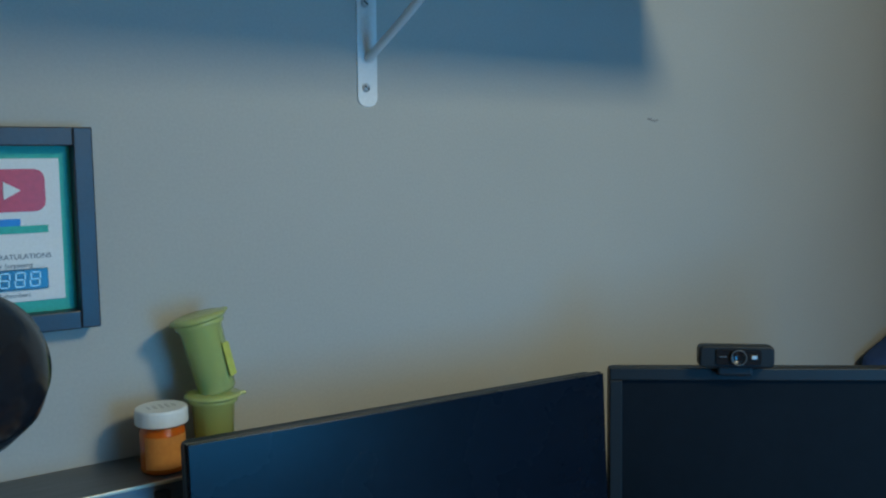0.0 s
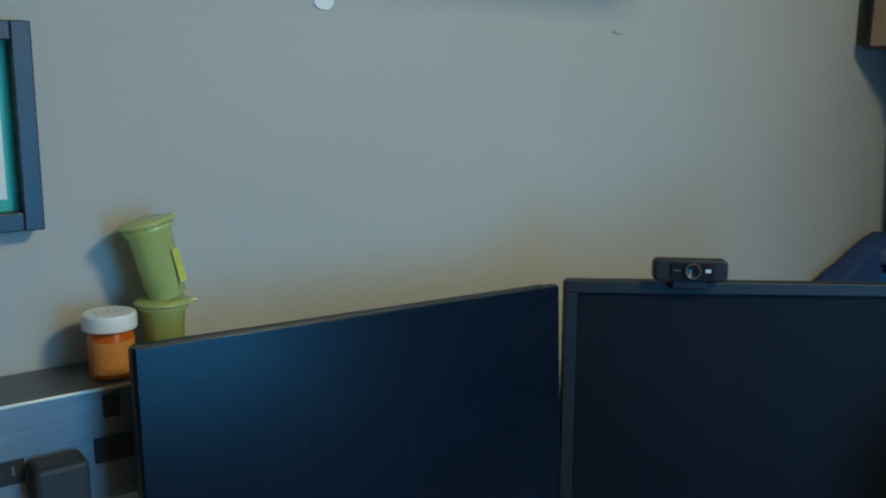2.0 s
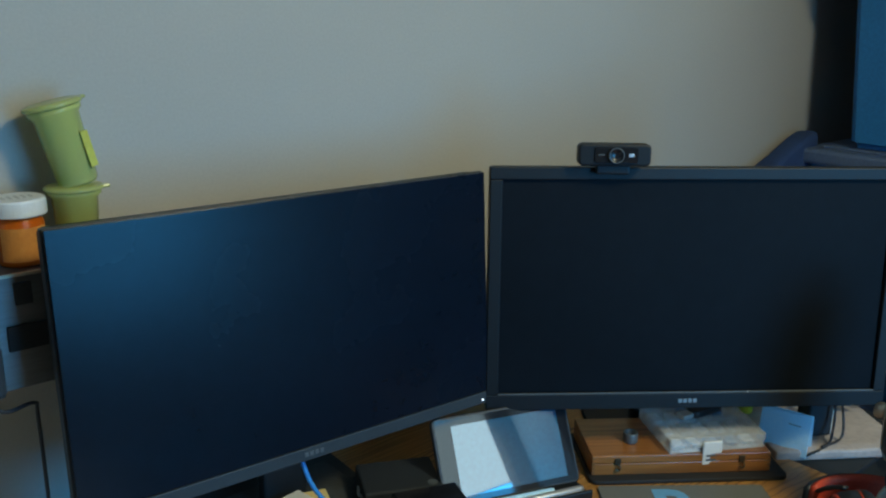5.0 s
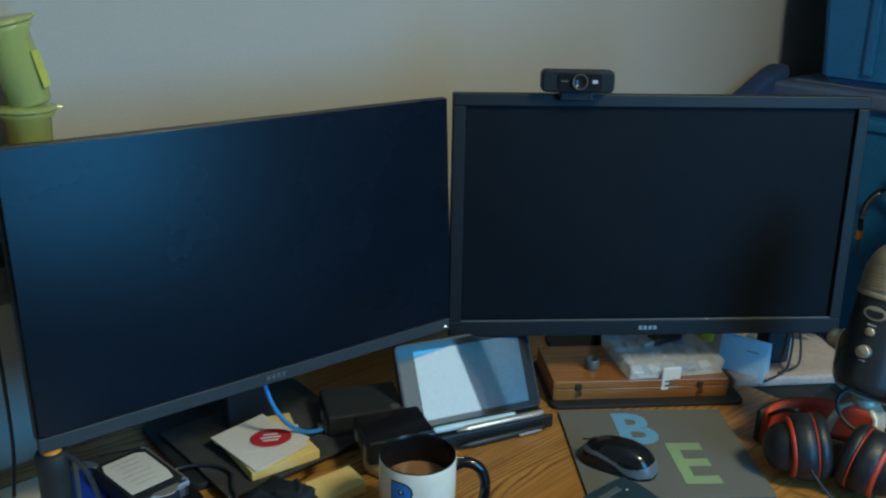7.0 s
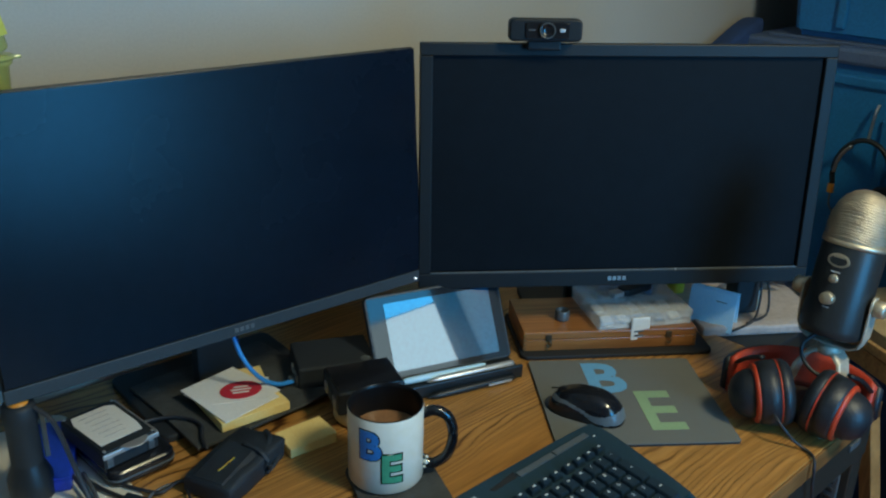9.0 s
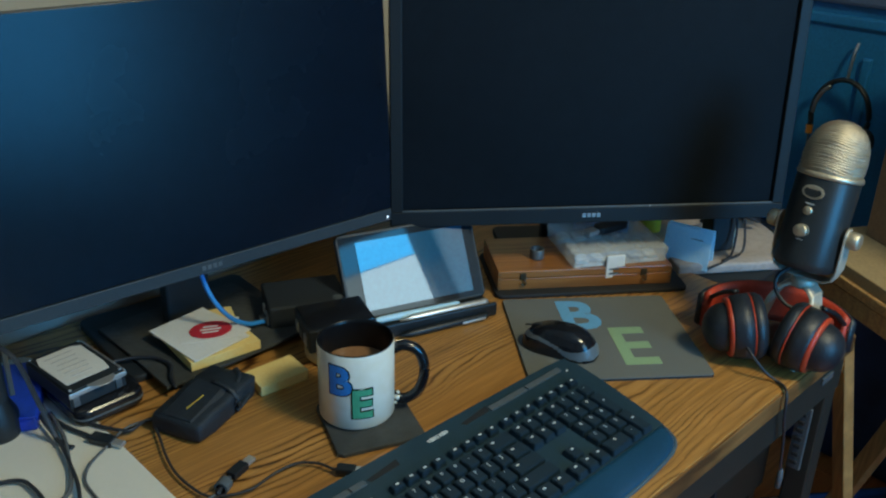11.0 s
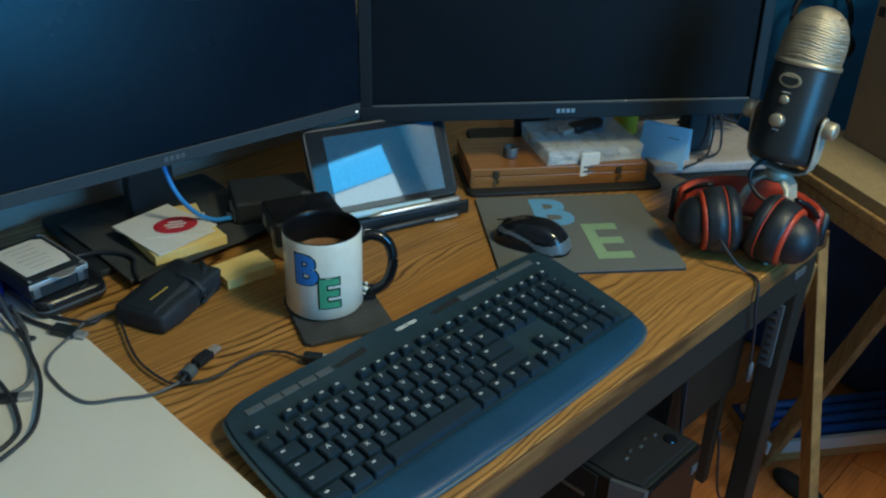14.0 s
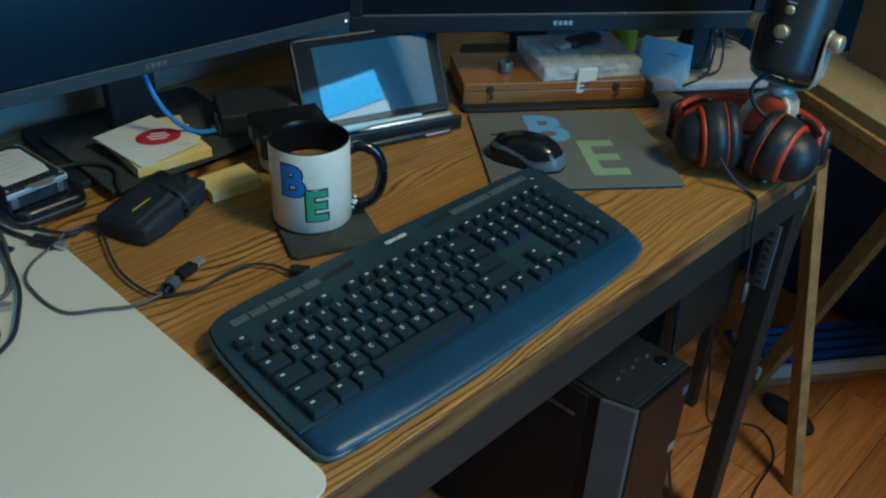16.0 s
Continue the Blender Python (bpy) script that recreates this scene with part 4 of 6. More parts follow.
cc = thing("clear_case", pose(1.4725, -0.3930, DZ + 0.0369, 0, 0, -31), "frosted clear plastic organiser case", "case")
tray = cube(0.146, 0.118, 0.0016, (0, 0, 0.0009), 0.0006)
for sx in (-1, 1):
    cube(0.0016, 0.1176, 0.0108, (sx * 0.0720, 0, 0.0072), 0.0005, tray)
    cube(0.1424, 0.0016, 0.0108, (0, sx * 0.0580, 0.0072), 0.0005, tray)
part("tray", tray, M_CLEAR, cc)
lid = cube(0.148, 0.120, 0.0018, (0, 0, 0.0222), 0.0008)
for sx in (-1, 1):
    cube(0.0018, 0.1196, 0.0086, (sx * 0.0729, 0, 0.0170), 0.0006, lid)
    cube(0.1440, 0.0018, 0.0086, (0, sx * 0.0589, 0.0170), 0.0006, lid)
part("lid", lid, M_CLEAR, cc, "frosted clear lid")
for sx in (-1, 1):
    part("rim_step", cube(0.052, 0.0022, 0.0022, (sx * 0.040, -0.0606, 0.0140), 0.0008), M_CLEAR, cc)
    part("lid_tab", cube(0.030, 0.0030, 0.0050, (sx * 0.045, -0.0602, 0.0042), 0.0012), M_CLEAR, cc)
for k in range(2):
    part("divider", cube(0.1400, 0.0012, 0.0100, (0, -0.020 + 0.040 * k, 0.0068), 0.0003), M_CLEAR, cc)
part("hinge_latch", cube(0.029, 0.004, 0.036, (-0.010, -0.0628, 0.0000), 0.0015), M_CAPWHITE, cc, "white snap latch")
for z in (-0.003, -0.010):
    part("latch_slot", cube(0.019, 0.0016, 0.0030, (-0.010, -0.0648, z), 0.0003), M_GREYTRIM, cc)
for k in range(14):
    row, col = k % 3, k // 3
    part("content", cube(0.017 - 0.002 * (k % 2), 0.026, 0.0050 + 0.0012 * (k % 3), (-0.054 + 0.027 * col, -0.040 + 0.040 * row, 0.0050), 0.0015, m=pose(0, 0, 0, 0, 0, 7 * (k % 4) - 10)), (M_CAPWHITE, M_ZINC, M_PAPER, M_CAPWHITE, M_GREYTRIM)[k % 5], cc)
us = thing("usb_stick", cc.matrix_basis @ pose(0.002, 0.012, 0.0233, 0, 0, 22) @ Matrix.Scale(1.42, 4), "black memory stick lying on a clear case", "memory stick")
part("body", moved(prism(rounded(0.044, 0.017, 0.007, 6), 0, 0.008, 0.002), pose(0.008, 0, 0)), M_BLACK, us)
part("plug", cube(0.014, 0.011, 0.005, (-0.020, 0, 0.004), 0.0006), M_ZINC, us, "silver plug")

# ---- tablet on a stand, with pens ----
tb0 = pose(1.158, -0.3135, DZ, 0, 0, -18.5)
ts = thing("tablet_stand", tb0, "low black stand holding a tablet and pens", "stand")
part("tray", cube(0.205, 0.050, 0.012, (0.0, -0.010, 0.006), 0.003), M_BLACK, ts)
part("lip", cube(0.205, 0.005, 0.020, (0.0, -0.0345, 0.010), 0.002), M_BLACK, ts)
part("prop", cube(0.12, 0.006, 0.11, (0, 0.052, 0.058), 0.002, m=pose(0, 0, 0, -32)), M_BLACK, ts)
tab = thing("tablet", tb0 @ pose(0.003, 0.0005, 0.0125, -29), "black glossy tablet leaning back on its stand", "tablet")
part("body", moved(prism(rounded(0.206, 0.119, 0.009, 5), 0, 0.008, 0.002), pose(0, 0.0085, 0.0595, 90)), M_BLACK, tab)
part("glass", cube(0.198, 0.0008, 0.111, (0, 0.0001, 0.0595)), M_TABGLASS, tab, "black glass front")
part("display", cube(0.160, 0.0006, 0.094, (0.004, -0.0008, 0.0585)), mat("tablet_display", (0.012, 0.085, 0.160), 0.03, vary=0.04, bump=0.0, spec=1.0, rvary=0.005), tab, "pale grey-blue display area")


for gloss in (M_TABGLASS, bpy.data.materials["tablet_display"]):
    gb = gloss.node_tree.nodes["Principled BSDF"]
    gb.inputs["Coat Weight"].default_value, gb.inputs["Coat Roughness"].default_value, gb.inputs["Coat IOR"].default_value = (1.0 if gloss is not M_TABGLASS else 0.0), 0.02, 1.6


def pen(m, body, clip, label):
    p = thing("pen", m, label, "pen", "pens on the stand")
    part("barrel", moved(lathe([(0, -0.070), (0.0012, -0.069), (0.0048, -0.052), (0.0052, -0.02), (0.0050, 0.06), (0.0038, 0.064), (0, 0.066)], 14), pose(0, 0, 0, 0, 90)), body, p, smooth=True)
    part("clip", cube(0.036, 0.0018, 0.0035, (0.040, -0.006, 0.0), 0.0006), clip, p)
    return p


pen(tb0 @ pose(0.030, -0.024, 0.0172, 0, 0, 1), M_ZINC, M_ZINC, "silver ballpoint pen on the stand")
pen(tb0 @ pose(0.022, -0.0420, 0.0054, 0, 0, 2), M_BLACK, M_ZINC, "black ballpoint pen with silver clip")
pen(tb0 @ pose(-0.010, -0.014, 0.0172, 0, 0, -1), M_PALEBLUE, M_ZINC, "pale blue pen lying on the stand")

# ---- small boxes, blue network cable ----
ba = thing("mini_computer", pose(1.040, -0.212, DZ, 0, 0, -26), "small black box computer with network socket", "computer")
part("case", cube(0.105, 0.080, 0.042, (0, 0, 0.023), 0.003), M_BLACKM, ba)
part("socket", cube(0.004, 0.018, 0.015, (-0.053, -0.022, 0.022), 0.001), M_ZINC, ba, "metal network socket")
part("port", cube(0.004, 0.010, 0.012, (-0.053, 0.006, 0.022), 0.001), M_CAPWHITE, ba)
part("badge", lathe([(0, 0), (0.007, 0), (0, 0.0006)], 16, at=(0.040, -0.030, 0.0441)), M_GREYTRIM, ba)
part("foot", cube(0.09, 0.066, 0.003, (0, 0, 0.0012), 0.0005), M_RUBBER, ba)
bb = thing("black_case_box", pose(1.017, -0.3105, DZ, 0, 0, -21), "small black metal box with round base and ports", "box")
part("lower_shell", lathe([(0, 0), (0.036, 0), (0.040, 0.004), (0.040, 0.026), (0, 0.026)], 32), M_CREAM, bb, "cream round lower shell", smooth=True)
part("case", cube(0.088, 0.070, 0.032, (0.0, 0, 0.0425), 0.003), M_BLACK, bb)
part("top_plate", cube(0.082, 0.064, 0.0012, (0.0, 0, 0.0590), 0.0004), M_GLOSSK, bb, "glossy top plate")
for k in range(3):
    part("port", cube(0.003, 0.012, 0.014, (-0.0440, -0.020 + 0.019 * k, 0.040), 0.0006), M_ZINC if k != 1 else M_GREYTRIM, bb)
nc = thing("network_cable", pose(0, 0, 0), "blue network cable hanging from a monitor to a small box", "cable")
part("cord", tube([(0.908, -0.150, 0.905), (0.902, -0.185, 0.872), (0.905, -0.205, 0.832), (0.922, -0.215, 0.800), (0.948, -0.215, 0.779), (0.975, -0.212, 0.771)], 0.0030, 9), M_ETHER, nc, smooth=True)
part("plug", cube(0.020, 0.011, 0.009, (0.981, -0.2105, 0.772), 0.0015, m=pose(0, 0, 0, 0, 0, -26)), M_GREYTRIM, nc)

# ---- slate board, note pads ----
solid("slate_board", prism([(-0.102, -0.092), (-0.05, -0.094), (0.05, -0.093), (0.100, -0.090), (0.101, 0.02), (0.100, 0.092), (-0.06, 0.093), (-0.101, 0.090), (-0.100, 0.0)], 0, 0.0045, 0.001), M_SLATE, pose(0.912, -0.166, DZ + 0.0103, 0, 0, 0), "dark slate placemat on a monitor foot", "slate")
ns = thing("note_stack", pose(0.888, -0.205, DZ + 0.0150), "stack of yellow notes under white papers", "note stack")
part("yellow_pad", cube(0.092, 0.094, 0.012, (0.010, -0.002, 0.0062), 0.0006, m=pose(0, 0, 0, 0, 0, -6)), M_NOTE, ns)
part("white_sheet", cube(0.080, 0.100, 0.0012, (0.000, 0.006, 0.0160), 0.0003, m=pose(0, 0, 0, 1.5, -2, 4)), M_PAPER, ns)
part("white_sheet", cube(0.086, 0.086, 0.0010, (0.006, 0.010, 0.0138), 0.0003, m=pose(0, 0, 0, 0, 0, 10)), M_PAPER, ns)
part("yellow_sheet", cube(0.050, 0.076, 0.0008, (0.034, 0.020, 0.0128), 0.0002, m=pose(0, 0, 0, 0, 0, -20)), M_NOTE, ns)
sk = part("sticker_backing", cube(0.072, 0.050, 0.0006, (0.014, 0.002, 0.0172), 0.0002, m=pose(0, 0, 0, 1.5, -2, -30)), M_CAPWHITE, ns)
part("red_oval", moved(lathe([(0, 0.0005), (0.019, 0.0005), (0.0192, 0), (0, 0)], 36), pose(0.014, 0.002, 0.0180, 1.5, -2, -30) @ Matrix.Diagonal((1.38, 1.05, 1, 1))), M_REDINK, sk, "red oval sticker")
for k, w in enumerate((0.018, 0.026, 0.020)):
    part("text_bar", cube(w, 0.0030, 0.0004, (0, 0.0062 - 0.0066 * k, 0.0010), 0.0, m=None), M_CAPWHITE, sk, m=pose(0.014, 0.002, 0.0180, 1.5, -2, -30))
st = thing("sticky_notes", pose(0.9245, -0.3125, DZ, 0, 0, -7), "small pad of yellow sticky notes", "sticky notes")
part("pad", cube(0.062, 0.042, 0.0125, (0, 0, 0.0064), 0.0005), M_NOTE, st)
part("top_sheet", cube(0.0625, 0.0425, 0.0008, (0.0004, 0, 0.0131), 0.0002, m=pose(0, 0, 0, 1.2, -1.5, 2)), M_NOTE, st)

# ---- black pouch ----
po = thing("camera_pouch", pose(0.8270, -0.3150, DZ, 0, 0, 22), "black nylon pouch with folded flap and yellow thread", "pouch")
bm = cube(0.108, 0.066, 0.026, (0, 0, 0.0135), 0.005, segs=2)
bmesh.ops.subdivide_edges(bm, edges=bm.edges[:], cuts=3, use_grid_fill=True)
for v in bm.verts:
    v.co += 0.0022 * noise.noise_vector(v.co * 30) + 0.0012 * noise.noise_vector(v.co * 95)
    v.co.z = max(0.0004, v.co.z * (1.05 + 1.6 * v.co.x))
    v.co.y *= 1.0 - 1.2 * max(0.0, v.co.x)
part("body", bm, M_NYLON, po, smooth=True)
fl = cube(0.066, 0.062, 0.0035, (0, 0, 0), 0.0012)
bmesh.ops.subdivide_edges(fl, edges=fl.edges[:], cuts=4, use_grid_fill=True)
for v in fl.verts:
    v.co.z += 0.0016 * noise.noise(v.co * 40) - 0.010 * max(0.0, abs(v.co.y) - 0.024) / 0.008
part("flap", moved(fl, pose(-0.018, 0.001, 0.0285, 2, -6, 2)), M_NYLON, po, "folded nylon flap")
part("thread", cube(0.026, 0.0012, 0.0008, (-0.022, -0.004, 0.0302), 0.0002, m=pose(0, 0, 0, 4, -7, -8)), mat("yellow_thread", (0.65, 0.42, 0.05), 0.7), po, "yellow stitched line")
for k in range(3):
    part("fold", tube([(0.010, -0.0340 + 0.0035 * k, 0.008 + 0.0075 * k), (0.026, -0.0335 + 0.0050 * k, 0.010 + 0.0085 * k), (0.044, -0.0270 + 0.0060 * k, 0.011 + 0.0095 * k), (0.054, -0.0150 + 0.0060 * k, 0.010 + 0.0095 * k)], 0.0036, 8, 5, flat=0.7), M_NYLON, po, smooth=True)
part("strap_loop", tube([(0.012, -0.030, 0.012), (0.013, -0.034, 0.022), (0.014, -0.024, 0.032), (0.016, 0.0, 0.034)], 0.0040, 8, 5, flat=0.5), M_NYLON, po, smooth=True)
part("snap", lathe([(0, 0.0014), (0.0030, 0.0012), (0.0036, 0), (0, 0)], 14, m=pose(0.013, -0.0375, 0.015, 90)), M_BLACK, po)

# ---- hard drives ----
M_LABELTEXT = mat("label_print_grey", (0.34, 0.35, 0.37), 0.7, vary=0.05)
hd = thing("hard_drive", pose(0.7350, -0.1880, DZ + 0.0225, 0, 0, 5) @ Matrix.Diagonal((0.80, 0.86, 1, 1)), "bare hard drive with white label on a black drive dock", "hard drive")
part("chassis", cube(0.084, 0.116, 0.019, (0, 0, 0.0098), 0.0015), M_BLACKM, hd)
part("front_rail", cube(0.086, 0.003, 0.006, (0, -0.0590, 0.0175), 0.001), M_ZINC, hd, "silver metal rail")
part("side_rail", cube(0.003, 0.112, 0.006, (0.0430, 0.0, 0.0175), 0.001), M_ZINC, hd)
for k in (-0.034, 0.030):
    part("lug", cube(0.010, 0.004, 0.012, (k, -0.0586, 0.0085), 0.001), M_DULLSTEEL, hd)
part("cover", cube(0.080, 0.112, 0.002, (0, 0, 0.0208), 0.0008), M_BLACKM, hd)
part("label", prism([(-0.034, -0.040), (0.030, -0.040), (0.034, -0.020), (0.034, 0.040), (0.022, 0.048), (-0.030, 0.048), (-0.036, 0.030)], 0.0221, 0.0224), M_PAPER, hd, "white printed label")
for k in range(6):
    part("text_bar", cube(0.044 - 0.006 * (k % 3), 0.0011, 0.0003, (-0.003, 0.036 - 0.012 * k, 0.0226)), M_LABELTEXT, hd)
part("motor_disc", lathe([(0, 0), (0.022, 0), (0.021, 0.0006), (0, 0.0006)], 28, at=(0.006, -0.050, 0.0211)), M_ZINC, hd)
for k in (-1, 1):
    for j in (-1, 1):
        part("screw", lathe([(0, 0.0008), (0.0024, 0.0006), (0.0026, 0), (0, 0)], 10, at=(k * 0.0375, j * 0.053, 0.0219)), M_ZINC, hd)
dk = thing("drive_dock", pose(0.7450, -0.1960, DZ + 0.0024, 0, 0, 2) @ Matrix.Diagonal((0.88, 0.90, 1, 1)), "rounded glossy black portable drive", "drive dock")
part("body", prism(rounded(0.092, 0.128, 0.016, 6), 0, 0.0198, 0.005, segs=3), M_GLOSSK, dk, smooth=False)
part("side_trim", prism(rounded(0.0935, 0.1295, 0.016, 6), 0.008, 0.0105, 0.0005), M_GREYTRIM, dk)
bx2 = thing("blue_drive_box", pose(0.6750, -0.1560, DZ + 0.0024, 0, 0, -28), "bright blue flat plastic box beside the hard drive", "box")
part("body", cube(0.060, 0.120, 0.016, (0, 0, 0.0081), 0.003), mat("cobalt_plastic", (0.012, 0.045, 0.42), 0.4), bx2)
part("lid", cube(0.060, 0.120, 0.003, (0, 0, 0.0178), 0.001), mat("cobalt_lid", (0.015, 0.06, 0.50), 0.35), bx2)

# ---- torch ----
to = thing("torch", pose(0.640, -0.200, DZ + 0.0024), "black metal torch with orange button standing on its head", "torch")
part("head", lathe([(0, 0), (0.0225, 0), (0.0235, 0.003), (0.0235, 0.026), (0.0175, 0.040), (0.0165, 0.044)], 28), M_BLACK, to, smooth=True)
part("barrel", lathe([(0.0165, 0.043), (0.0165, 0.092), (0.0175, 0.094), (0.0175, 0.112), (0.0155, 0.116), (0, 0.116)], 28), M_BLACKM, to, smooth=True)
part("button", lathe([(0, 0.1195), (0.008, 0.1190), (0.0105, 0.1170), (0.0105, 0.1155), (0, 0.1155)], 24), M_ORANGEP, to, "orange rubber button", smooth=True)
part("side_clip", cube(0.006, 0.004, 0.060, (0.019, -0.008, 0.075), 0.0015), M_GREYTRIM, to)
part("lanyard", tube([(0.012, -0.012, 0.112), (0.024, -0.030, 0.095), (0.034, -0.045, 0.04), (0.040, -0.062, 0.004), (0.046, -0.082, 0.0032)], 0.0034, 7, flat=0.6), M_CABLE, to)

# ---- cables on the desk and mat ----
Z0 = DZ + 0.0055


def cable(label, pts, r=0.0019, material=None, plug=None):
    c = thing("cable", pose(0, 0, 0), label, "cable", "loose cables")
    part("cord", tube(pts, r, 7, 7), material or M_CABLE, c, smooth=True)
    if plug:
        (x, y, z, rz), sz, mt = plug
        part("plug", cube(*sz, (x, y, z), 0.0012, m=pose(0, 0, 0, 0, 0, rz)), mt, c)
        ox, oy = math.cos(radians(rz)), math.sin(radians(rz))
        part("tip", cube(0.013, 0.009, 0.0042, (x + ox * (sz[0] / 2 + 0.006), y + oy * (sz[0] / 2 + 0.006), z), 0.0006, m=pose(0, 0, 0, 0, 0, rz)), M_ZINC, c, "metal plug tip")
    return c


V3 = lambda pts, z=Z0: [(x, y, z + 0.0008 * math.sin(7 * i)) for i, (x, y) in enumerate(pts)]
cable("thin dark cable looping over mat and desk", V3([(0.790, -0.300), (0.763, -0.289), (0.740, -0.289), (0.713, -0.305), (0.687, -0.321), (0.673, -0.341), (0.670, -0.365), (0.671, -0.394), (0.679, -0.418), (0.702, -0.433), (0.725, -0.448), (0.750, -0.451), (0.767, -0.446)]), 0.0015, M_CABLEGREY)
cable("thin dark cable leading to a small plug", V3([(0.775, -0.300), (0.768, -0.307), (0.761, -0.331), (0.752, -0.359), (0.745, -0.392), (0.746, -0.426), (0.754, -0.449), (0.785, -0.465), (0.820, -0.461), (0.845, -0.464), (0.861, -0.480), (0.866, -0.496), (0.872, -0.503)]), 0.0015,
      plug=((0.8755, -0.5075, Z0 + 0.001, -50), (0.020, 0.012, 0.007), M_BLACK))
tie = thing("cable_tie", pose(0.769, -0.445, DZ, 0, 0, 30), "grey cloth tie holding a short plug cable", "cable tie")
part("loop", lathe([(0.0052, -0.006), (0.0075, -0.006), (0.0075, 0.006), (0.0052, 0.006), (0.0052, -0.006)], 20, m=pose(0, 0, 0.0076, 0, 90)), M_GREYTRIM, tie)
cable("short black plug held by a cloth tie", V3([(0.757, -0.453), (0.772, -0.444), (0.780, -0.440)], Z0 + 0.003), 0.0022, plug=((0.792, -0.435, Z0 + 0.003, 18), (0.022, 0.012, 0.008), M_BLACK))
cable("black cable with blue and silver plug", V3([(0.690, -0.205), (0.697, -0.243), (0.703, -0.262), (0.709, -0.278)]), 0.0024, plug=((0.7145, -0.292, Z0 + 0.002, -62), (0.028, 0.014, 0.008), M_BLACK))
cable("thick grey cable curving over the mat", V3([(0.648, -0.120), (0.677, -0.158), (0.682, -0.187), (0.680, -0.231), (0.677, -0.277), (0.671, -0.312), (0.662, -0.352), (0.646, -0.388), (0.620, -0.428), (0.575, -0.45)], Z0 + 0.004), 0.0021, M_CABLE)
cable("grey cable with small silver plug on the mat", V3([(0.694, -0.205), (0.692, -0.223), (0.686, -0.262), (0.675, -0.298), (0.661, -0.336), (0.650, -0.352), (0.636, -0.356), (0.622, -0.351), (0.595, -0.325), (0.55, -0.29)], Z0 + 0.001), 0.0023, M_CABLEGREY)
cable("dark cable curling on the mat", V3([(0.595, -0.285), (0.623, -0.300), (0.629, -0.322), (0.629, -0.352), (0.624, -0.387), (0.612, -0.418), (0.58, -0.43), (0.545, -0.41)], Z0 + 0.002), 0.0023)
cable("black cable with silver plug lying on the mat", V3([(0.560, -0.310), (0.600, -0.346), (0.618, -0.357)], Z0), 0.0023, plug=((0.627, -0.362, Z0 + 0.001, -32), (0.018, 0.010, 0.006), M_BLACK))
cable("dark cable between hard drive and pouch", V3([(0.777, -0.172), (0.793, -0.172), (0.814, -0.182), (0.830, -0.200), (0.834, -0.223), (0.822, -0.246), (0.815, -0.270)], DZ + 0.0185), 0.0024)
cable("dark cable between drive dock and pouch", V3([(0.716, -0.236), (0.719, -0.255), (0.734, -0.284), (0.745, -0.295), (0.763, -0.289), (0.776, -0.292)]), 0.0022)


# ---- microphone ----
E_, V_ = Vector((0.373, -0.928, 0)), Vector((0.928, 0.373, 0))
MIC = Matrix(((0, 1, 0, 1.472), (-1, 0, 0, -0.698), (0, 0, 1, DZ), (0, 0, 0, 1)))
mi = thing("microphone", MIC, "dark desk microphone with champagne metal grille and yoke", "microphone")
part("base", lathe([(0, 0), (0.047, 0), (0.048, 0.004), (0.046, 0.010), (0.026, 0.016), (0, 0.018)], 44), M_MICBODY, mi, smooth=True)
TL = pose(0, -0.0095, 0.1195, -13, 0, 0) @ Matrix.Diagonal((1.09, 1.09, 1, 1))
part("body", moved(lathe([(0, 0), (0.031, 0), (0.0345, 0.003), (0.0352, 0.012), (0.0352, 0.114), (0.0345, 0.116), (0, 0.116)], 48), TL), M_MICBODY, mi, smooth=True)
part("collar", moved(lathe([(0.0335, 0.1155), (0.0362, 0.1163), (0.0366, 0.1190), (0.0358, 0.1220), (0.0330, 0.1225)], 48), TL), M_CHAMP, mi, "polished metal collar", smooth=True)
dome = [(0.0338, 0.122), (0.0347, 0.130), (0.0347, 0.142), (0.0332, 0.155), (0.0295, 0.167), (0.0235, 0.1765), (0.0155, 0.1830), (0.0075, 0.1860), (0, 0.1866)]
part("grille_shell", moved(lathe(dome, 48), TL), mat("grille_mesh", (0.58, 0.49, 0.36), 0.45, metal=0.85, vary=0.2, scale=60, fine=900, bump=0.6), mi, "champagne wire mesh", smooth=True)
for k in range(19):
    z = 0.1255 + 0.0031 * k
    rr = 0.0351 if z < 0.142 else 0.0351 * math.sqrt(max(0.03, 1 - ((z - 0.142) / 0.0447) ** 2))
    wave = 0.0075 * min(1.0, (0.186 - z) / 0.03)
    ripple = [(rr * math.cos(radians(a)), rr * math.sin(radians(a)), z + wave * (math.sin(radians(a)) ** 4 - 0.5) * (0.6 + 0.4 * math.sin(k * 1.3))) for a in range(180, 361, 12)]
    part("grille_wire", moved(tube(ripple, 0.00075, 5, 2), TL), M_CHAMP, mi)
part("badge", moved(lathe([(0, 0.0012), (0.0105, 0.0012), (0.0125, 0.0008), (0.0128, 0), (0, 0)], 32), TL @ pose(0, -0.0352, 0.098, 90) @ Matrix.Diagonal((1, 0.68, 1, 1))), M_CHAMP, mi, "oval metal badge")
part("badge_face", moved(lathe([(0, 0.0014), (0.0098, 0.0014), (0, 0.0013)], 32), TL @ pose(0, -0.0354, 0.098, 90) @ Matrix.Diagonal((1, 0.62, 1, 1))), M_MICBODY, mi)
part("badge_bar", moved(cube(0.013, 0.003, 0.0006), TL @ pose(0, -0.0371, 0.103, 90)), M_CHAMP, mi)
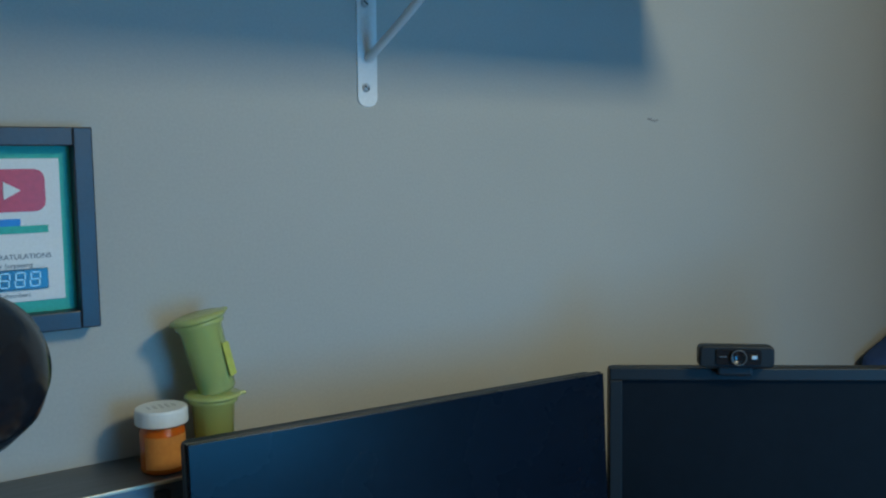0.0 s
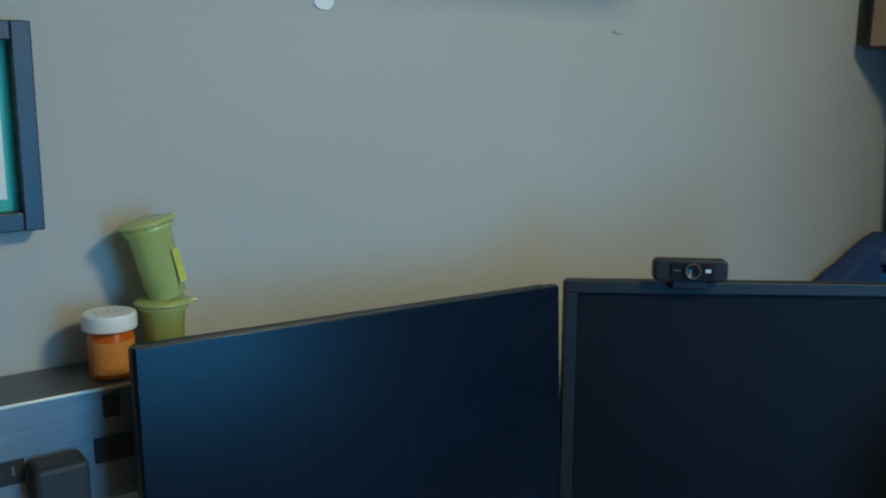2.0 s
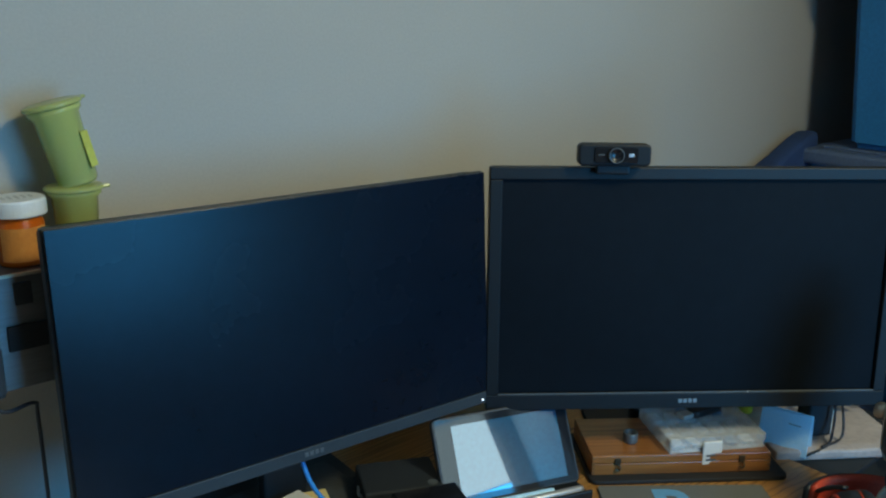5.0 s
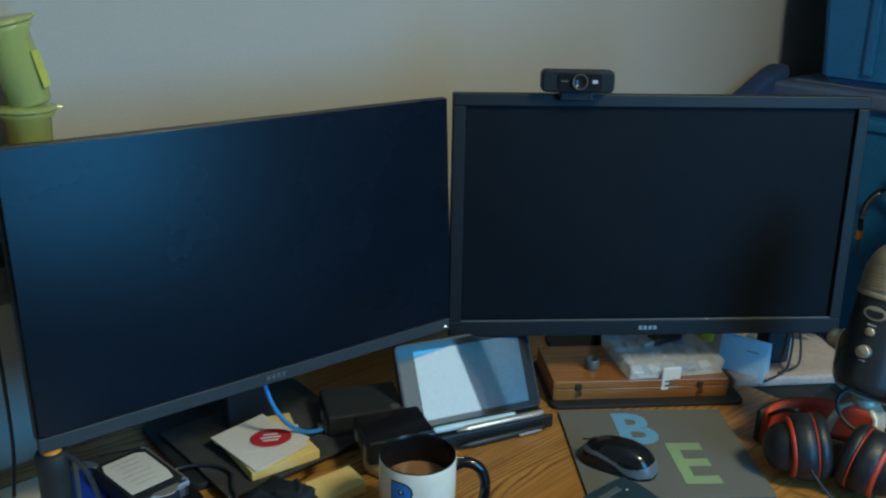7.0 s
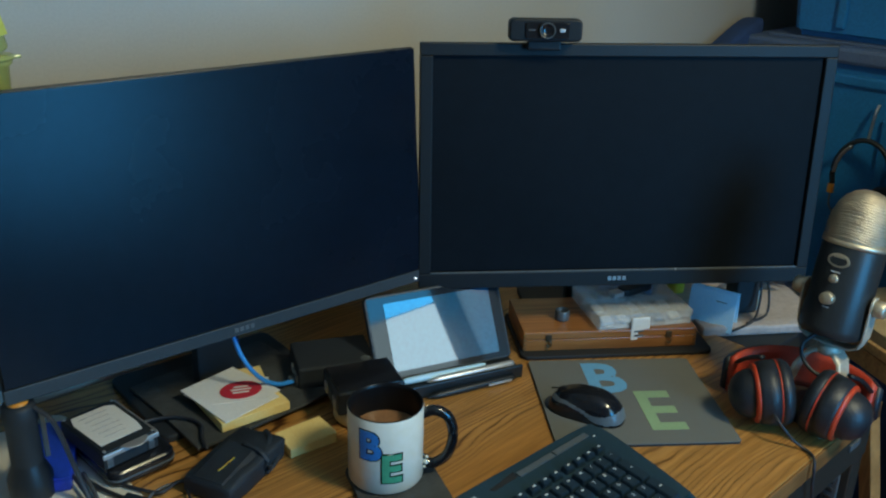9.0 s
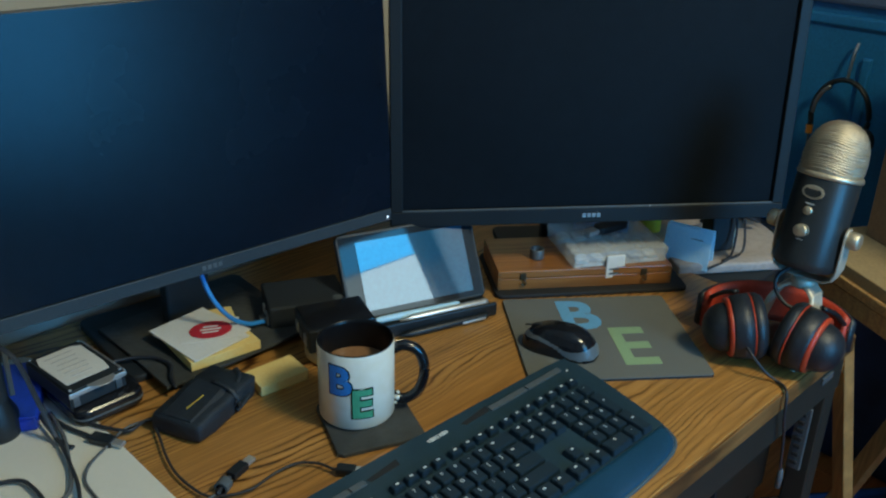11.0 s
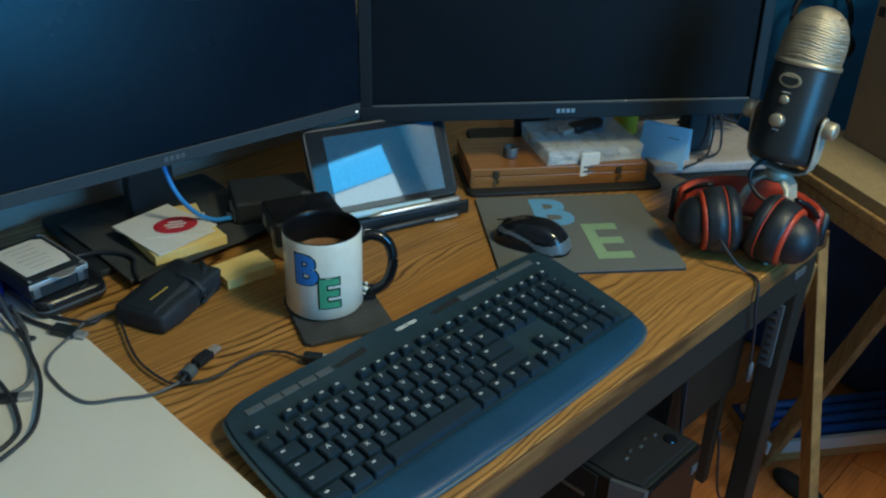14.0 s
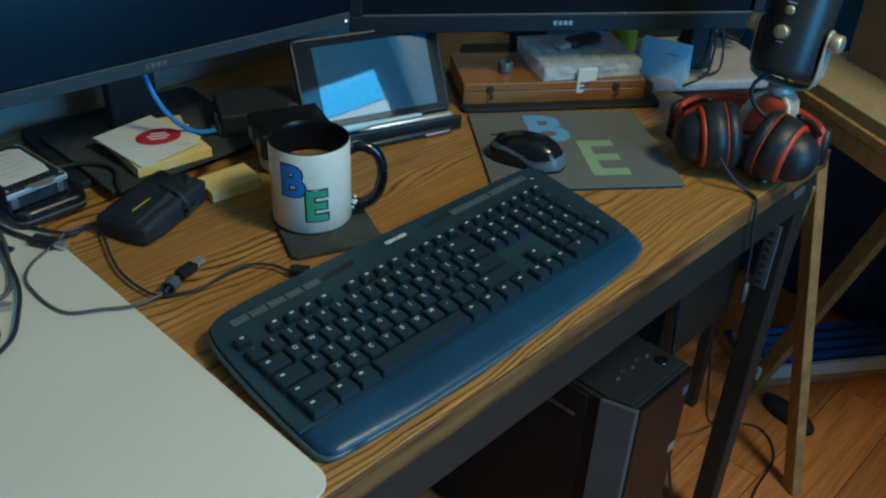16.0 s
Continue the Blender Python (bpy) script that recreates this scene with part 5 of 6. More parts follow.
part("mute_button", moved(lathe([(0, 0.003), (0.0042, 0.003), (0.0052, 0.002), (0.0055, 0), (0, 0)], 20), TL @ pose(0, -0.0348, 0.075, 90)), M_CHAMP, mi, smooth=True)
part("gain_knob", moved(lathe([(0, 0.008), (0.0068, 0.008), (0.0078, 0.007), (0.0082, 0), (0, 0)], 24), TL @ pose(0, -0.0345, 0.050, 90)), M_CHAMP, mi, smooth=True)
for z, w in ((0.0835, 0.010), (0.0385, 0.008)):
    part("text_bar", moved(cube(w, 0.0014, 0.0005), TL @ pose(0, -0.0353, z, 90)), M_LEGEND, mi)


def metal_strap(line, widths, thick):
    """A flat strip in the xz plane along a line, its breadth along y."""
    bm = bmesh.new()
    prev = None
    for i, (x, z) in enumerate(line):
        (ax, az), (bx, bz) = line[max(i - 1, 0)], line[min(i + 1, len(line) - 1)]
        d = Vector((bx - ax, 0, bz - az)).normalized()
        nx, nz, w = -d.z * thick, d.x * thick, widths[i]
        ring = [bm.verts.new((x + k * nx, y * w, z + k * nz)) for k, y in ((1, -0.86), (1, 0.86), (0.5, 1), (-0.5, 1), (-1, 0.86), (-1, -0.86), (-0.5, -1), (0.5, -1))]
        if prev:
            for k in range(8):
                bm.faces.new((prev[k], prev[(k + 1) % 8], ring[(k + 1) % 8], ring[k]))
        else:
            bm.faces.new(ring)
        prev = ring
    bm.faces.new(prev[::-1])
    return bm


for sx in (-1, 1):
    part("yoke_knob", lathe([(0, 0.014), (0.0085, 0.014), (0.0105, 0.012), (0.0112, 0.003), (0.0095, 0), (0, 0)], 28, m=pose(sx * 0.0445, 0, 0.168, 0, sx * 90)), M_CHAMP, mi, "round side screw", smooth=True)
    part("yoke_arm", metal_strap([(sx * 0.0428, 0.181), (sx * 0.0430, 0.176), (sx * 0.0430, 0.160), (sx * 0.0425, 0.140), (sx * 0.0415, 0.124), (sx * 0.0370, 0.1115), (sx * 0.0270, 0.1055), (0, 0.1040)], [0.004, 0.0100, 0.0118, 0.0125, 0.0120, 0.0105, 0.0095, 0.0090], 0.0016), M_SATIN, mi, "flat bowed metal arm")
LEAN = Matrix(((1, 0, 0, 0), (0, 1, 0.55, -0.0517), (0, 0, 1, 0), (0, 0, 0, 1)))
part("yoke_pivot", lathe([(0, 0.090), (0.014, 0.090), (0.0155, 0.093), (0.0155, 0.1005), (0.013, 0.1030), (0, 0.1030)], 28), M_SATIN, mi, smooth=True)
for sx in (-1, 1):
    part("stand_leg", moved(metal_strap([(sx * 0.002, 0.0945), (sx * 0.012, 0.0925), (sx * 0.022, 0.085), (sx * 0.0285, 0.070), (sx * 0.0320, 0.042), (sx * 0.034, 0.0025)], [0.0125, 0.0135, 0.0140, 0.0145, 0.0140, 0.0130], 0.0028), LEAN), M_SATIN, mi, "broad curved stand leg")
part("cord", tube([(-0.012, -0.010, 0.116), (-0.022, -0.026, 0.104), (-0.018, -0.034, 0.088), (0.000, -0.036, 0.074), (0.020, -0.024, 0.066), (0.034, 0.010, 0.040), (0.034, 0.038, 0.012), (0.020, 0.058, 0.004), (0.0, 0.080, 0.003)], 0.0026, 8), M_CABLE, mi, smooth=True)

# ---- headphones lying round the stand ----
HP = Matrix(((E_.x, V_.x, 0, 1.4190), (E_.y, V_.y, 0, -0.6900), (0, 0, 1, DZ), (0, 0, 0, 1)))
hp = thing("headphones", HP, "black over-ear headphones with red lined headband on the desk", "headphones")


def cup(sx):
    at = pose(0.0040 + sx * 0.0560, -0.022, 0.0430, 0, 0, sx * -18) @ pose(0, 0, 0, 0, sx * 98, 0) @ Matrix.Scale(0.93, 4)
    sh = part("ear_cup", moved(lathe([(0, 0.0310), (0.010, 0.0300), (0.0195, 0.0265), (0.0275, 0.0195), (0.0325, 0.0100), (0.0340, 0.0), (0.0340, -0.002), (0, -0.002)], 44), at), M_CUP, hp, "black rounded ear cup", smooth=True)
    part("red_ring", moved(lathe([(0.0332, -0.001), (0.0352, 0.0008), (0.0392, -0.0004), (0.0412, -0.0032), (0.0400, -0.007), (0.0332, -0.007), (0.0332, -0.001)], 44), at), M_REDRING, sh, "red-orange trim ring", smooth=True)
    part("housing", moved(lathe([(0.020, -0.004), (0.0400, -0.0040), (0.0428, -0.009), (0.0445, -0.018), (0.0450, -0.0310), (0.020, -0.0310)], 44), at), M_CUP, hp, "soft black side wall", smooth=True)
    part("cushion", moved(lathe([(0.020, -0.0330), (0.0440, -0.0325), (0.0458, -0.036), (0.0450, -0.042), (0.0410, -0.048), (0.034, -0.0505), (0.027, -0.049), (0.021, -0.042), (0.020, -0.0330)], 44), at), M_CUP, hp, "padded black cushion", smooth=True)
    part("cushion_seam", moved(lathe([(0.0430, -0.0308), (0.0452, -0.0310), (0.0459, -0.0319), (0.0452, -0.0329), (0.0430, -0.0331), (0.0430, -0.0308)], 44), at), M_REDRING, hp, "thin red seam", smooth=True)
    part("badge_plate", moved(cube(0.014, 0.004, 0.001, (0, 0.010, 0.0296), 0.0004), at), M_GREYTRIM, sh)
    part("yoke", tube([(0.004 + sx * 0.052, 0.004, 0.083), (0.004 + sx * 0.068, 0.022, 0.070), (0.002 + sx * 0.083, 0.040, 0.050)], 0.0050, 8, 6, flat=0.6), M_BLACK, hp, smooth=True)


cup(-1)
cup(1)
arc = [(0.0020 + 0.090 * math.cos(radians(a)), 0.024 + 0.066 * math.sin(radians(a)), 0.030 + 0.010 * math.sin(radians(a))) for a in range(14, 173, 13)]


def strap(rows, half, inner, material, name, label=""):
    """A broad band, standing on edge, that follows an arc."""
    bm = bmesh.new()
    line = spline(rows, 3)
    prev = None
    for i, q in enumerate(line):
        c = Vector((q.x, q.y - 0.03, 0)).normalized()
        ring = [bm.verts.new(q + c * o + Vector((0, 0, z))) for o, z in ((inner, -half), (inner + 0.007, -half * 0.85), (inner + 0.007, half * 0.85), (inner, half), (inner - 0.003, half * 0.6), (inner - 0.003, -half * 0.6))]
        if prev:
            for k in range(6):
                bm.faces.new((prev[k], prev[(k + 1) % 6], ring[(k + 1) % 6], ring[k]))
        else:
            bm.faces.new(ring)
        prev = ring
    bm.faces.new(prev[::-1])
    part(name, bm, material, hp, label, smooth=True)


strap(arc, 0.0285, -0.004, M_REDLEATHER, "headband_lining", "red padded headband lining")
strap(arc, 0.025, 0.0035, M_CUP, "headband", "black headband shell")
part("cord", tube([(-0.024, -0.050, 0.040), (-0.012, -0.062, 0.032), (0.004, -0.060, 0.014), (0.018, -0.058, 0.0040), (0.028, -0.066, 0.0034), (0.0335, -0.0800, 0.0030), (0.0352, -0.0835, -0.010), (0.0370, -0.0800, -0.034), (0.0415, -0.0680, -0.070), (0.0445, -0.0560, -0.112), (0.0460, -0.0520, -0.128)], 0.0019, 8), M_CABLE, hp, smooth=True)
part("jack", lathe([(0, -0.018), (0.0035, -0.017), (0.0042, 0.0), (0.0030, 0.012), (0, 0.014)], 12, at=(0.0470, -0.0510, -0.140)), M_CABLEGREY, hp, "grey plug hanging at the desk edge", smooth=True)

# ---- items behind the monitor's right side ----
cab = thing("side_cabinet", pose(1.705, -0.315, 0), "low black side cabinet beside the desk", "cabinet")
part("carcass", cube(0.255, 0.50, 0.495, (0, 0, 0.4875), 0.003), M_APRON, cab)
for lx, ly in ((0.11, -0.23), (0.11, 0.23), (-0.11, 0.23), (-0.11, 0.08)):
    part("leg", cube(0.022, 0.022, 0.2405, (lx, ly, 0.12), 0.002), M_APRON, cab)
part("top_board", cube(0.262, 0.51, 0.010, (0, 0, 0.7405), 0.002), M_BLACKM, cab)
pk = bmesh.new()
cube(0.215, 0.190, 0.016, (0, 0, 0.0085), 0.004, pk)
bmesh.ops.subdivide_edges(pk, edges=pk.edges[:], cuts=6, use_grid_fill=True)
for v in pk.verts:
    if v.co.z > 0.004:
        v.co.z += 0.0045 * noise.noise(v.co * 26)
    v.co.x += 0.002 * noise.noise(v.co * 18 + Vector((3, 0, 0)))
solid("wrapped_packet", pk, M_PINKISH, pose(1.690, -0.463, 0.7457, 0, 0, -35), "crumpled grey-pink plastic packet lying flat", "packet", smooth=True)
bk = thing("booklet", pose(1.5860, -0.470, DZ + 0.0002, 0, 0, -78), "pale blue booklet standing on its edge", "booklet")
part("cover", cube(0.074, 0.0022, 0.062, (0, -0.007, 0.0335), 0.0005, m=pose(0, 0, 0, -10)), M_PALEBLUE, bk)
part("cover", cube(0.074, 0.0022, 0.062, (0, 0.010, 0.0335), 0.0005, m=pose(0, 0, 0, 6)), M_PALEBLUE, bk)
part("pages", cube(0.066, 0.0110, 0.056, (0, 0.001, 0.0290), 0.0005, m=pose(0, 0, 0, -2)), M_PAPER, bk)
part("title_bar", cube(0.018, 0.0004, 0.0012, (0.016, -0.0138, 0.052), 0, m=pose(0, 0, 0, -10)), M_GREYTRIM, bk)
c2 = thing("blue_card", pose(1.524, -0.347, DZ, 0, 0, -52), "bright blue card leaning behind the case", "card")
part("sheet", cube(0.085, 0.0016, 0.075, (0, 0, 0.0378), 0.0004, m=pose(0, 0, 0, -6)), M_SKYCARD, c2)
ye = thing("yellow_tin", pose(1.640, -0.360, 0.7457), "small yellow tin with white lid", "tin")
part("body", lathe([(0, 0), (0.022, 0), (0.022, 0.060), (0, 0.060)], 28), mat("yellow_tin_paint", (0.78, 0.46, 0.03), 0.4), ye, smooth=False)
part("lid", lathe([(0, 0.068), (0.0225, 0.068), (0.0230, 0.060), (0, 0.060)], 28), M_CAPWHITE, ye)
pa = thing("power_brick", pose(1.655, -0.480, 0.7625, 0, 0, -28), "black power brick standing on end with two cords", "power brick")
part("body", cube(0.042, 0.034, 0.070, (0, 0, 0.0352), 0.004), M_BLACKM, pa)
part("side_panel", cube(0.0010, 0.030, 0.064, (0.0214, 0, 0.0352), 0.0004), M_PALEBLUE, pa)
part("cord", tube([(0.010, -0.010, 0.071), (0.024, -0.022, 0.066), (0.028, -0.032, 0.03), (0.020, -0.040, 0.006), (-0.02, -0.052, 0.003)], 0.0020, 7), M_CABLE, pa)
part("cord", tube([(0.0, -0.012, 0.071), (0.012, -0.026, 0.060), (0.010, -0.034, 0.02), (-0.01, -0.050, 0.003), (-0.05, -0.060, -0.004)], 0.0020, 7), M_CABLE, pa)
cl = bmesh.new()
for k in range(7):
    a = [(random.uniform(-0.06, 0.06), random.uniform(-0.05, 0.05), random.uniform(0.006, 0.07)) for _ in range(6)]
    tube(a, 0.003, 6, 5, cl)
solid("cable_tangle", cl, M_CABLE, pose(1.755, -0.475, 0.7637), "tangle of black cables behind the monitor", "cables", smooth=True)
nb = bmesh.new()
cube(0.13, 0.19, 0.30, (0, 0, 0.15), 0.03, nb, 3)
bmesh.ops.subdivide_edges(nb, edges=nb.edges[:], cuts=3, use_grid_fill=True)
for v in nb.verts:
    v.co += 0.012 * noise.noise_vector(v.co * 11) if v.co.z > 0.02 else Vector((0, 0, 0))
solid("black_bag", nb, M_NYLON, pose(1.760, -0.225, 0.7457, 0, 0, -20), "black soft bag on the side cabinet", "bag", smooth=True)


# ---- stacked blue storage bins against the side wall ----
def tote(m, sx, sy, h, material, label, lid=True):
    """A tapered bin with ribs, rim and overhanging lid; x is depth."""
    t = thing("storage_bin", m, label, "storage bin", "stacked storage bins")
    bm = bmesh.new()
    bmesh.ops.create_cube(bm, size=1.0, matrix=Matrix.Translation((0, 0, 0.5)))
    for v in bm.verts:
        k = 1.0 if v.co.z > 0.5 else 0.90
        v.co = Vector((v.co.x * sx * k, v.co.y * sy * k, h if v.co.z > 0.5 else 0))
    bmesh.ops.bevel(bm, geom=bm.edges[:], offset=0.014, segments=3, affect="EDGES")
    part("body", bm, material, t)
    part("rim", cube(sx + 0.012, sy + 0.012, 0.022, (0, 0, h - 0.050), 0.004), material, t)
    for y in (-0.27, 0.0, 0.27):
        part("rib", cube(0.012, 0.020, h * 0.72, (-sx * 0.48, y * sy, h * 0.42), 0.004, m=pose(0, 0, 0, 0, -2.4)), material, t)
    if lid:
        l = part("lid", cube(sx + 0.030, sy + 0.030, 0.034, (0, 0, h + 0.0), 0.008), M_LID, t, "grey-blue snap lid")
        part("lid_panel", cube(sx - 0.05, sy - 0.05, 0.006, (0, 0, h + 0.0195), 0.002), M_LID, l)
    return t


tote(pose(2.500, -0.455, 0.0), 0.36, 0.76, 0.520, M_DARKBLUE, "dark navy storage bin on the floor", True)
tote(pose(2.500, -0.410, 0.5436), 0.36, 0.66, 0.535, M_TOTE, "blue plastic storage bin with grey-blue lid", True)
tote(pose(2.505, -0.420, 1.1022), 0.345, 0.58, 0.402, M_TOTE, "upper blue plastic storage bin with lid", True)
ct = thing("carton", pose(2.425, -0.290, 1.5276), "brown cardboard carton with dark taped edges on the bins", "carton")
part("body", cube(0.36, 0.50, 0.26, (0, 0, 0.131), 0.002), M_CARD, ct)
part("edge_tape", cube(0.006, 0.006, 0.26, (-0.180, 0.249, 0.131), 0.001), M_RUBBER, ct)
part("edge_tape", cube(0.006, 0.50, 0.006, (-0.180, 0, 0.004), 0.001), M_RUBBER, ct)
bgm = bmesh.new()
cube(0.225, 0.062, 0.36, (0, 0, 0.18), 0.016, bgm, 3)
bmesh.ops.subdivide_edges(bgm, edges=bgm.edges[:], cuts=4, use_grid_fill=True)
for v in bgm.verts:
    if v.co.z > 0.02:
        v.co.z *= 0.955 + 1.05 * v.co.x + 0.6 * v.co.x * abs(v.co.x)
        v.co += 0.009 * noise.noise_vector(v.co * 14)
solid("dark_cloth_bag", bgm, M_DARKBLUE, pose(2.262, -0.052, 0.7457), "dark blue cloth bag slumped by the wall", "bag", smooth=True)
pl = thing("bag_stand", pose(2.245, -0.052, 0), "narrow black stand under a cloth bag", "stand")
part("column", cube(0.15, 0.085, 0.745, (0, 0, 0.3725), 0.006), M_APRON, pl)

# a headset hanging on the bin
hs = thing("headset", pose(2.285, -0.390, 0.840), "black headset with orange end hanging on a bin", "headset")
hb = [(0, 0.060 * math.cos(radians(a)), 0.078 * math.sin(radians(a))) for a in range(-20, 201, 20)]
part("band", tube(hb, 0.0075, 8, 4, flat=0.7), M_BLACK, hs, smooth=True)
part("band_lining", tube([(x - 0.006, y * 0.92, z * 0.92) for x, y, z in hb[1:5]], 0.0040, 8, 4), M_STEEL, hs, smooth=True)
part("orange_end", lathe([(0, 0), (0.007, 0), (0.007, 0.018), (0, 0.018)], 12, at=(-0.004, 0.056, -0.046)), M_ORANGEP, hs, "orange end piece")
part("wire", tube([(-0.004, 0.056, -0.044), (-0.006, 0.052, -0.075), (-0.004, 0.035, -0.10), (0, 0.03, -0.16), (0, 0.03, -0.30)], 0.0022, 7), M_CABLEGREY, hs)
part("hook", tube([(0.0, 0.0, 0.074), (0.012, 0.0, 0.13), (0.024, 0.0, 0.150)], 0.0035, 7), M_STEEL, hs)
part("ear_pad", lathe([(0, 0), (0.026, 0), (0.030, 0.008), (0.026, 0.018), (0, 0.018)], 24, m=pose(-0.006, -0.056, -0.035, 0, -90)), M_BLACKM, hs)

# ---- folding tray table with cartons ----
TT = pose(1.816, -0.722, 0, 0, 0, -29.4)
tt = thing("tray_table", TT, "folding wooden tray table with crossed legs", "table")
part("top", cube(0.36, 0.53, 0.020, (0.18, 0.015, 0.670), 0.003), M_PINE, tt)
part("side_rail", cube(0.020, 0.53, 0.034, (0.012, 0.015, 0.642), 0.002), M_PINE, tt)


def bar(a, b, w, d, name="leg", parent=None):
    a, b = Vector(a), Vector(b)
    up = (b - a).normalized()
    side = Vector((1, 0, 0))
    fwd = up.cross(side).normalized()
    side = fwd.cross(up)
    m = Matrix(((side.x, fwd.x, up.x, (a.x + b.x) / 2), (side.y, fwd.y, up.y, (a.y + b.y) / 2), (side.z, fwd.z, up.z, (a.z + b.z) / 2), (0, 0, 0, 1)))
    bm = cube(w, d, (b - a).length, (0, 0, 0), 0.002)
    return part(name, moved(bm, m), M_PINELEG, parent or tt)


bar((-0.020, -0.106, 0.0), (-0.060, 0.037, 0.64), 0.019, 0.030)
bar((0.069, 0.17, 0.0), (0.17, 0.001, 0.645), 0.020, 0.034)
bar((0.054, 0.196, 0.0), (-0.084, 0.01, 0.6), 0.014, 0.022)
bar((0.330, -0.230, 0.0), (0.330, 0.020, 0.66), 0.018, 0.030)
bar((0.345, 0.050, 0.0), (0.345, -0.230, 0.66), 0.018, 0.030)
fc = thing("flat_carton", TT @ pose(0.180, 0.018, 0.6803), "flat tan cardboard box lying on a tray table", "carton")
part("body", cube(0.35, 0.52, 0.022, (0, 0, 0.0112), 0.002), M_CARDTAN, fc)
uc = thing("open_carton", TT @ pose(0.242, 0.010, 0.7027), "brown open cardboard box with black curved mark", "carton")
part("body", cube(0.235, 0.46, 0.262, (0, 0, 0.1312), 0.002), M_CARD, uc)
part("flap", cube(0.003, 0.44, 0.14, (-0.140, 0, 0.315), 0.001, m=pose(0, 0, 0, 0, -24)), M_CARD, uc, "raised cardboard flap")
part("flap", cube(0.20, 0.003, 0.12, (0.0, 0.262, 0.300), 0.001, m=pose(0, 0, 0, -38)), M_CARD, uc, "raised cardboard flap")
part("printed_mark", tube([(-0.1185, 0.085, 0.196), (-0.1185, 0.055, 0.152), (-0.1185, 0.015, 0.116), (-0.1185, -0.04, 0.090), (-0.1185, -0.11, 0.082)], 0.0075, 8, 6, flat=0.08), M_RUBBER, uc, "black curved printed mark")
part("corner_mark", cube(0.002, 0.014, 0.016, (-0.1180, 0.215, 0.235), 0.0004), M_RUBBER, uc)

# ---- under the desk and on the floor ----
pc = thing("computer_tower", pose(1.334, -0.460, 0), "black computer tower with vented top under the desk", "computer")
def tower_plan(g):
    """The footprint with its cut front corner, grown by g."""
    return [(0.080 + g, 0.230 + g), (-0.0755 - g, 0.230 + g), (-0.0755 - g, -0.194), (-0.0625 - 0.8 * g, -0.236 - g), (0.080 + g, -0.236 - g)]


part("case", prism(tower_plan(0.0), 0.010, 0.4360, 0.003), M_TOWER, pc)
part("side_panel", cube(0.003, 0.385, 0.412, (-0.0765, 0.022, 0.224), 0.001), M_TOWER, pc, "dark painted side panel")
part("front_panel", cube(0.134, 0.006, 0.424, (0.012, -0.2395, 0.224), 0.0025), M_TOWERF, pc, "glossy front panel")
part("corner_trim", prism([(-0.0790, -0.192), (-0.0655, -0.2395), (-0.0570, -0.2405), (-0.0600, -0.2330), (-0.0735, -0.190)], 0.012, 0.4385, 0.0012), M_CORNER, pc, "angled corner trim, window light put into its grey")
part("top_grille", prism(tower_plan(-0.007), 0.4355, 0.4400, 0.0015), M_RUBBER, pc)
for i in range(16):
    part("vent_slat", cube(0.124, 0.005, 0.003, (0.004, 0.205 - 0.022 * i, 0.4412), 0.001), M_RUBBER, pc)
for i in range(5):
    part("top_port", cube(0.008, 0.004, 0.003, (-0.030 + 0.018 * i, -0.185 + 0.006 * (i % 2), 0.4412), 0.0008), M_DULLSTEEL if i % 2 else M_GREYTRIM, pc, "small port")
part("top_button", lathe([(0, 0.003), (0.009, 0.003), (0.0105, 0.001), (0.0105, 0), (0, 0)], 18, at=(0.052, -0.205, 0.4395)), M_GLOSSK, pc)
part("handle_strip", cube(0.003, 0.11, 0.006, (-0.0785, -0.10, 0.385), 0.001), M_DULLSTEEL, pc, "pale strip on the side panel")
for k in (-1, 1):
    for j in (-1, 1):
        part("foot", lathe([(0, 0), (0.014, 0), (0.016, 0.010), (0, 0.010)], 16, at=(k * 0.065, j * 0.19, 0)), M_RUBBER, pc)
part("badge", cube(0.016, 0.002, 0.016, (0.066, -0.2430, 0.40), 0.001), M_GREYTRIM, pc)
part("drive_tab", cube(0.018, 0.002, 0.016, (0.066, -0.2430, 0.285), 0.001), M_ZINC, pc, "pale tab on the front")
bg = bmesh.new()
cube(0.20, 0.22, 0.42, (0, 0, 0.21), 0.05, bg, 3)
bmesh.ops.subdivide_edges(bg, edges=bg.edges[:], cuts=3, use_grid_fill=True)
for v in bg.verts:
    v.co += 0.016 * noise.noise_vector(v.co * 8) if v.co.z > 0.03 else Vector((0, 0, 0))
solid("black_backpack", bg, M_NYLON, pose(1.560, -0.330, 0.0, 0, 0, 20), "black soft backpack on the floor by the desk leg", "bag", smooth=True)
lw = thing("low_shelf", pose(2.095, -0.715, 0, 0, 0, -36), "low wooden plinth with white edge and blue tubes", "shelf")
part("plank", cube(0.36, 0.16, 0.030, (0, 0.08, 0.0152), 0.002), M_PINE, lw)
part("white_edge", cube(0.36, 0.012, 0.030, (0, -0.004, 0.0455), 0.002), M_CAPWHITE, lw)
part("top_board", cube(0.36, 0.15, 0.006, (0, 0.078, 0.0335), 0.001), M_DARKBLUE, lw)
for i in range(4):
    part("blue_tube", tube([(-0.17, 0.028 + 0.030 * i, 0.049), (0.17, 0.030 + 0.030 * i, 0.050)], 0.0115, 12, 2), mat("blue_tube_plastic", (0.02, 0.12, 0.40), 0.35) if i == 0 else bpy.data.materials["blue_tube_plastic"], lw, smooth=True)
    part("tube_cap", lathe([(0, 0), (0.0120, 0), (0.0120, 0.016), (0, 0.016)], 14, m=pose(-0.172, 0.028 + 0.030 * i, 0.049, 0, 90)), M_ZINC, lw)
sl = bmesh.new()
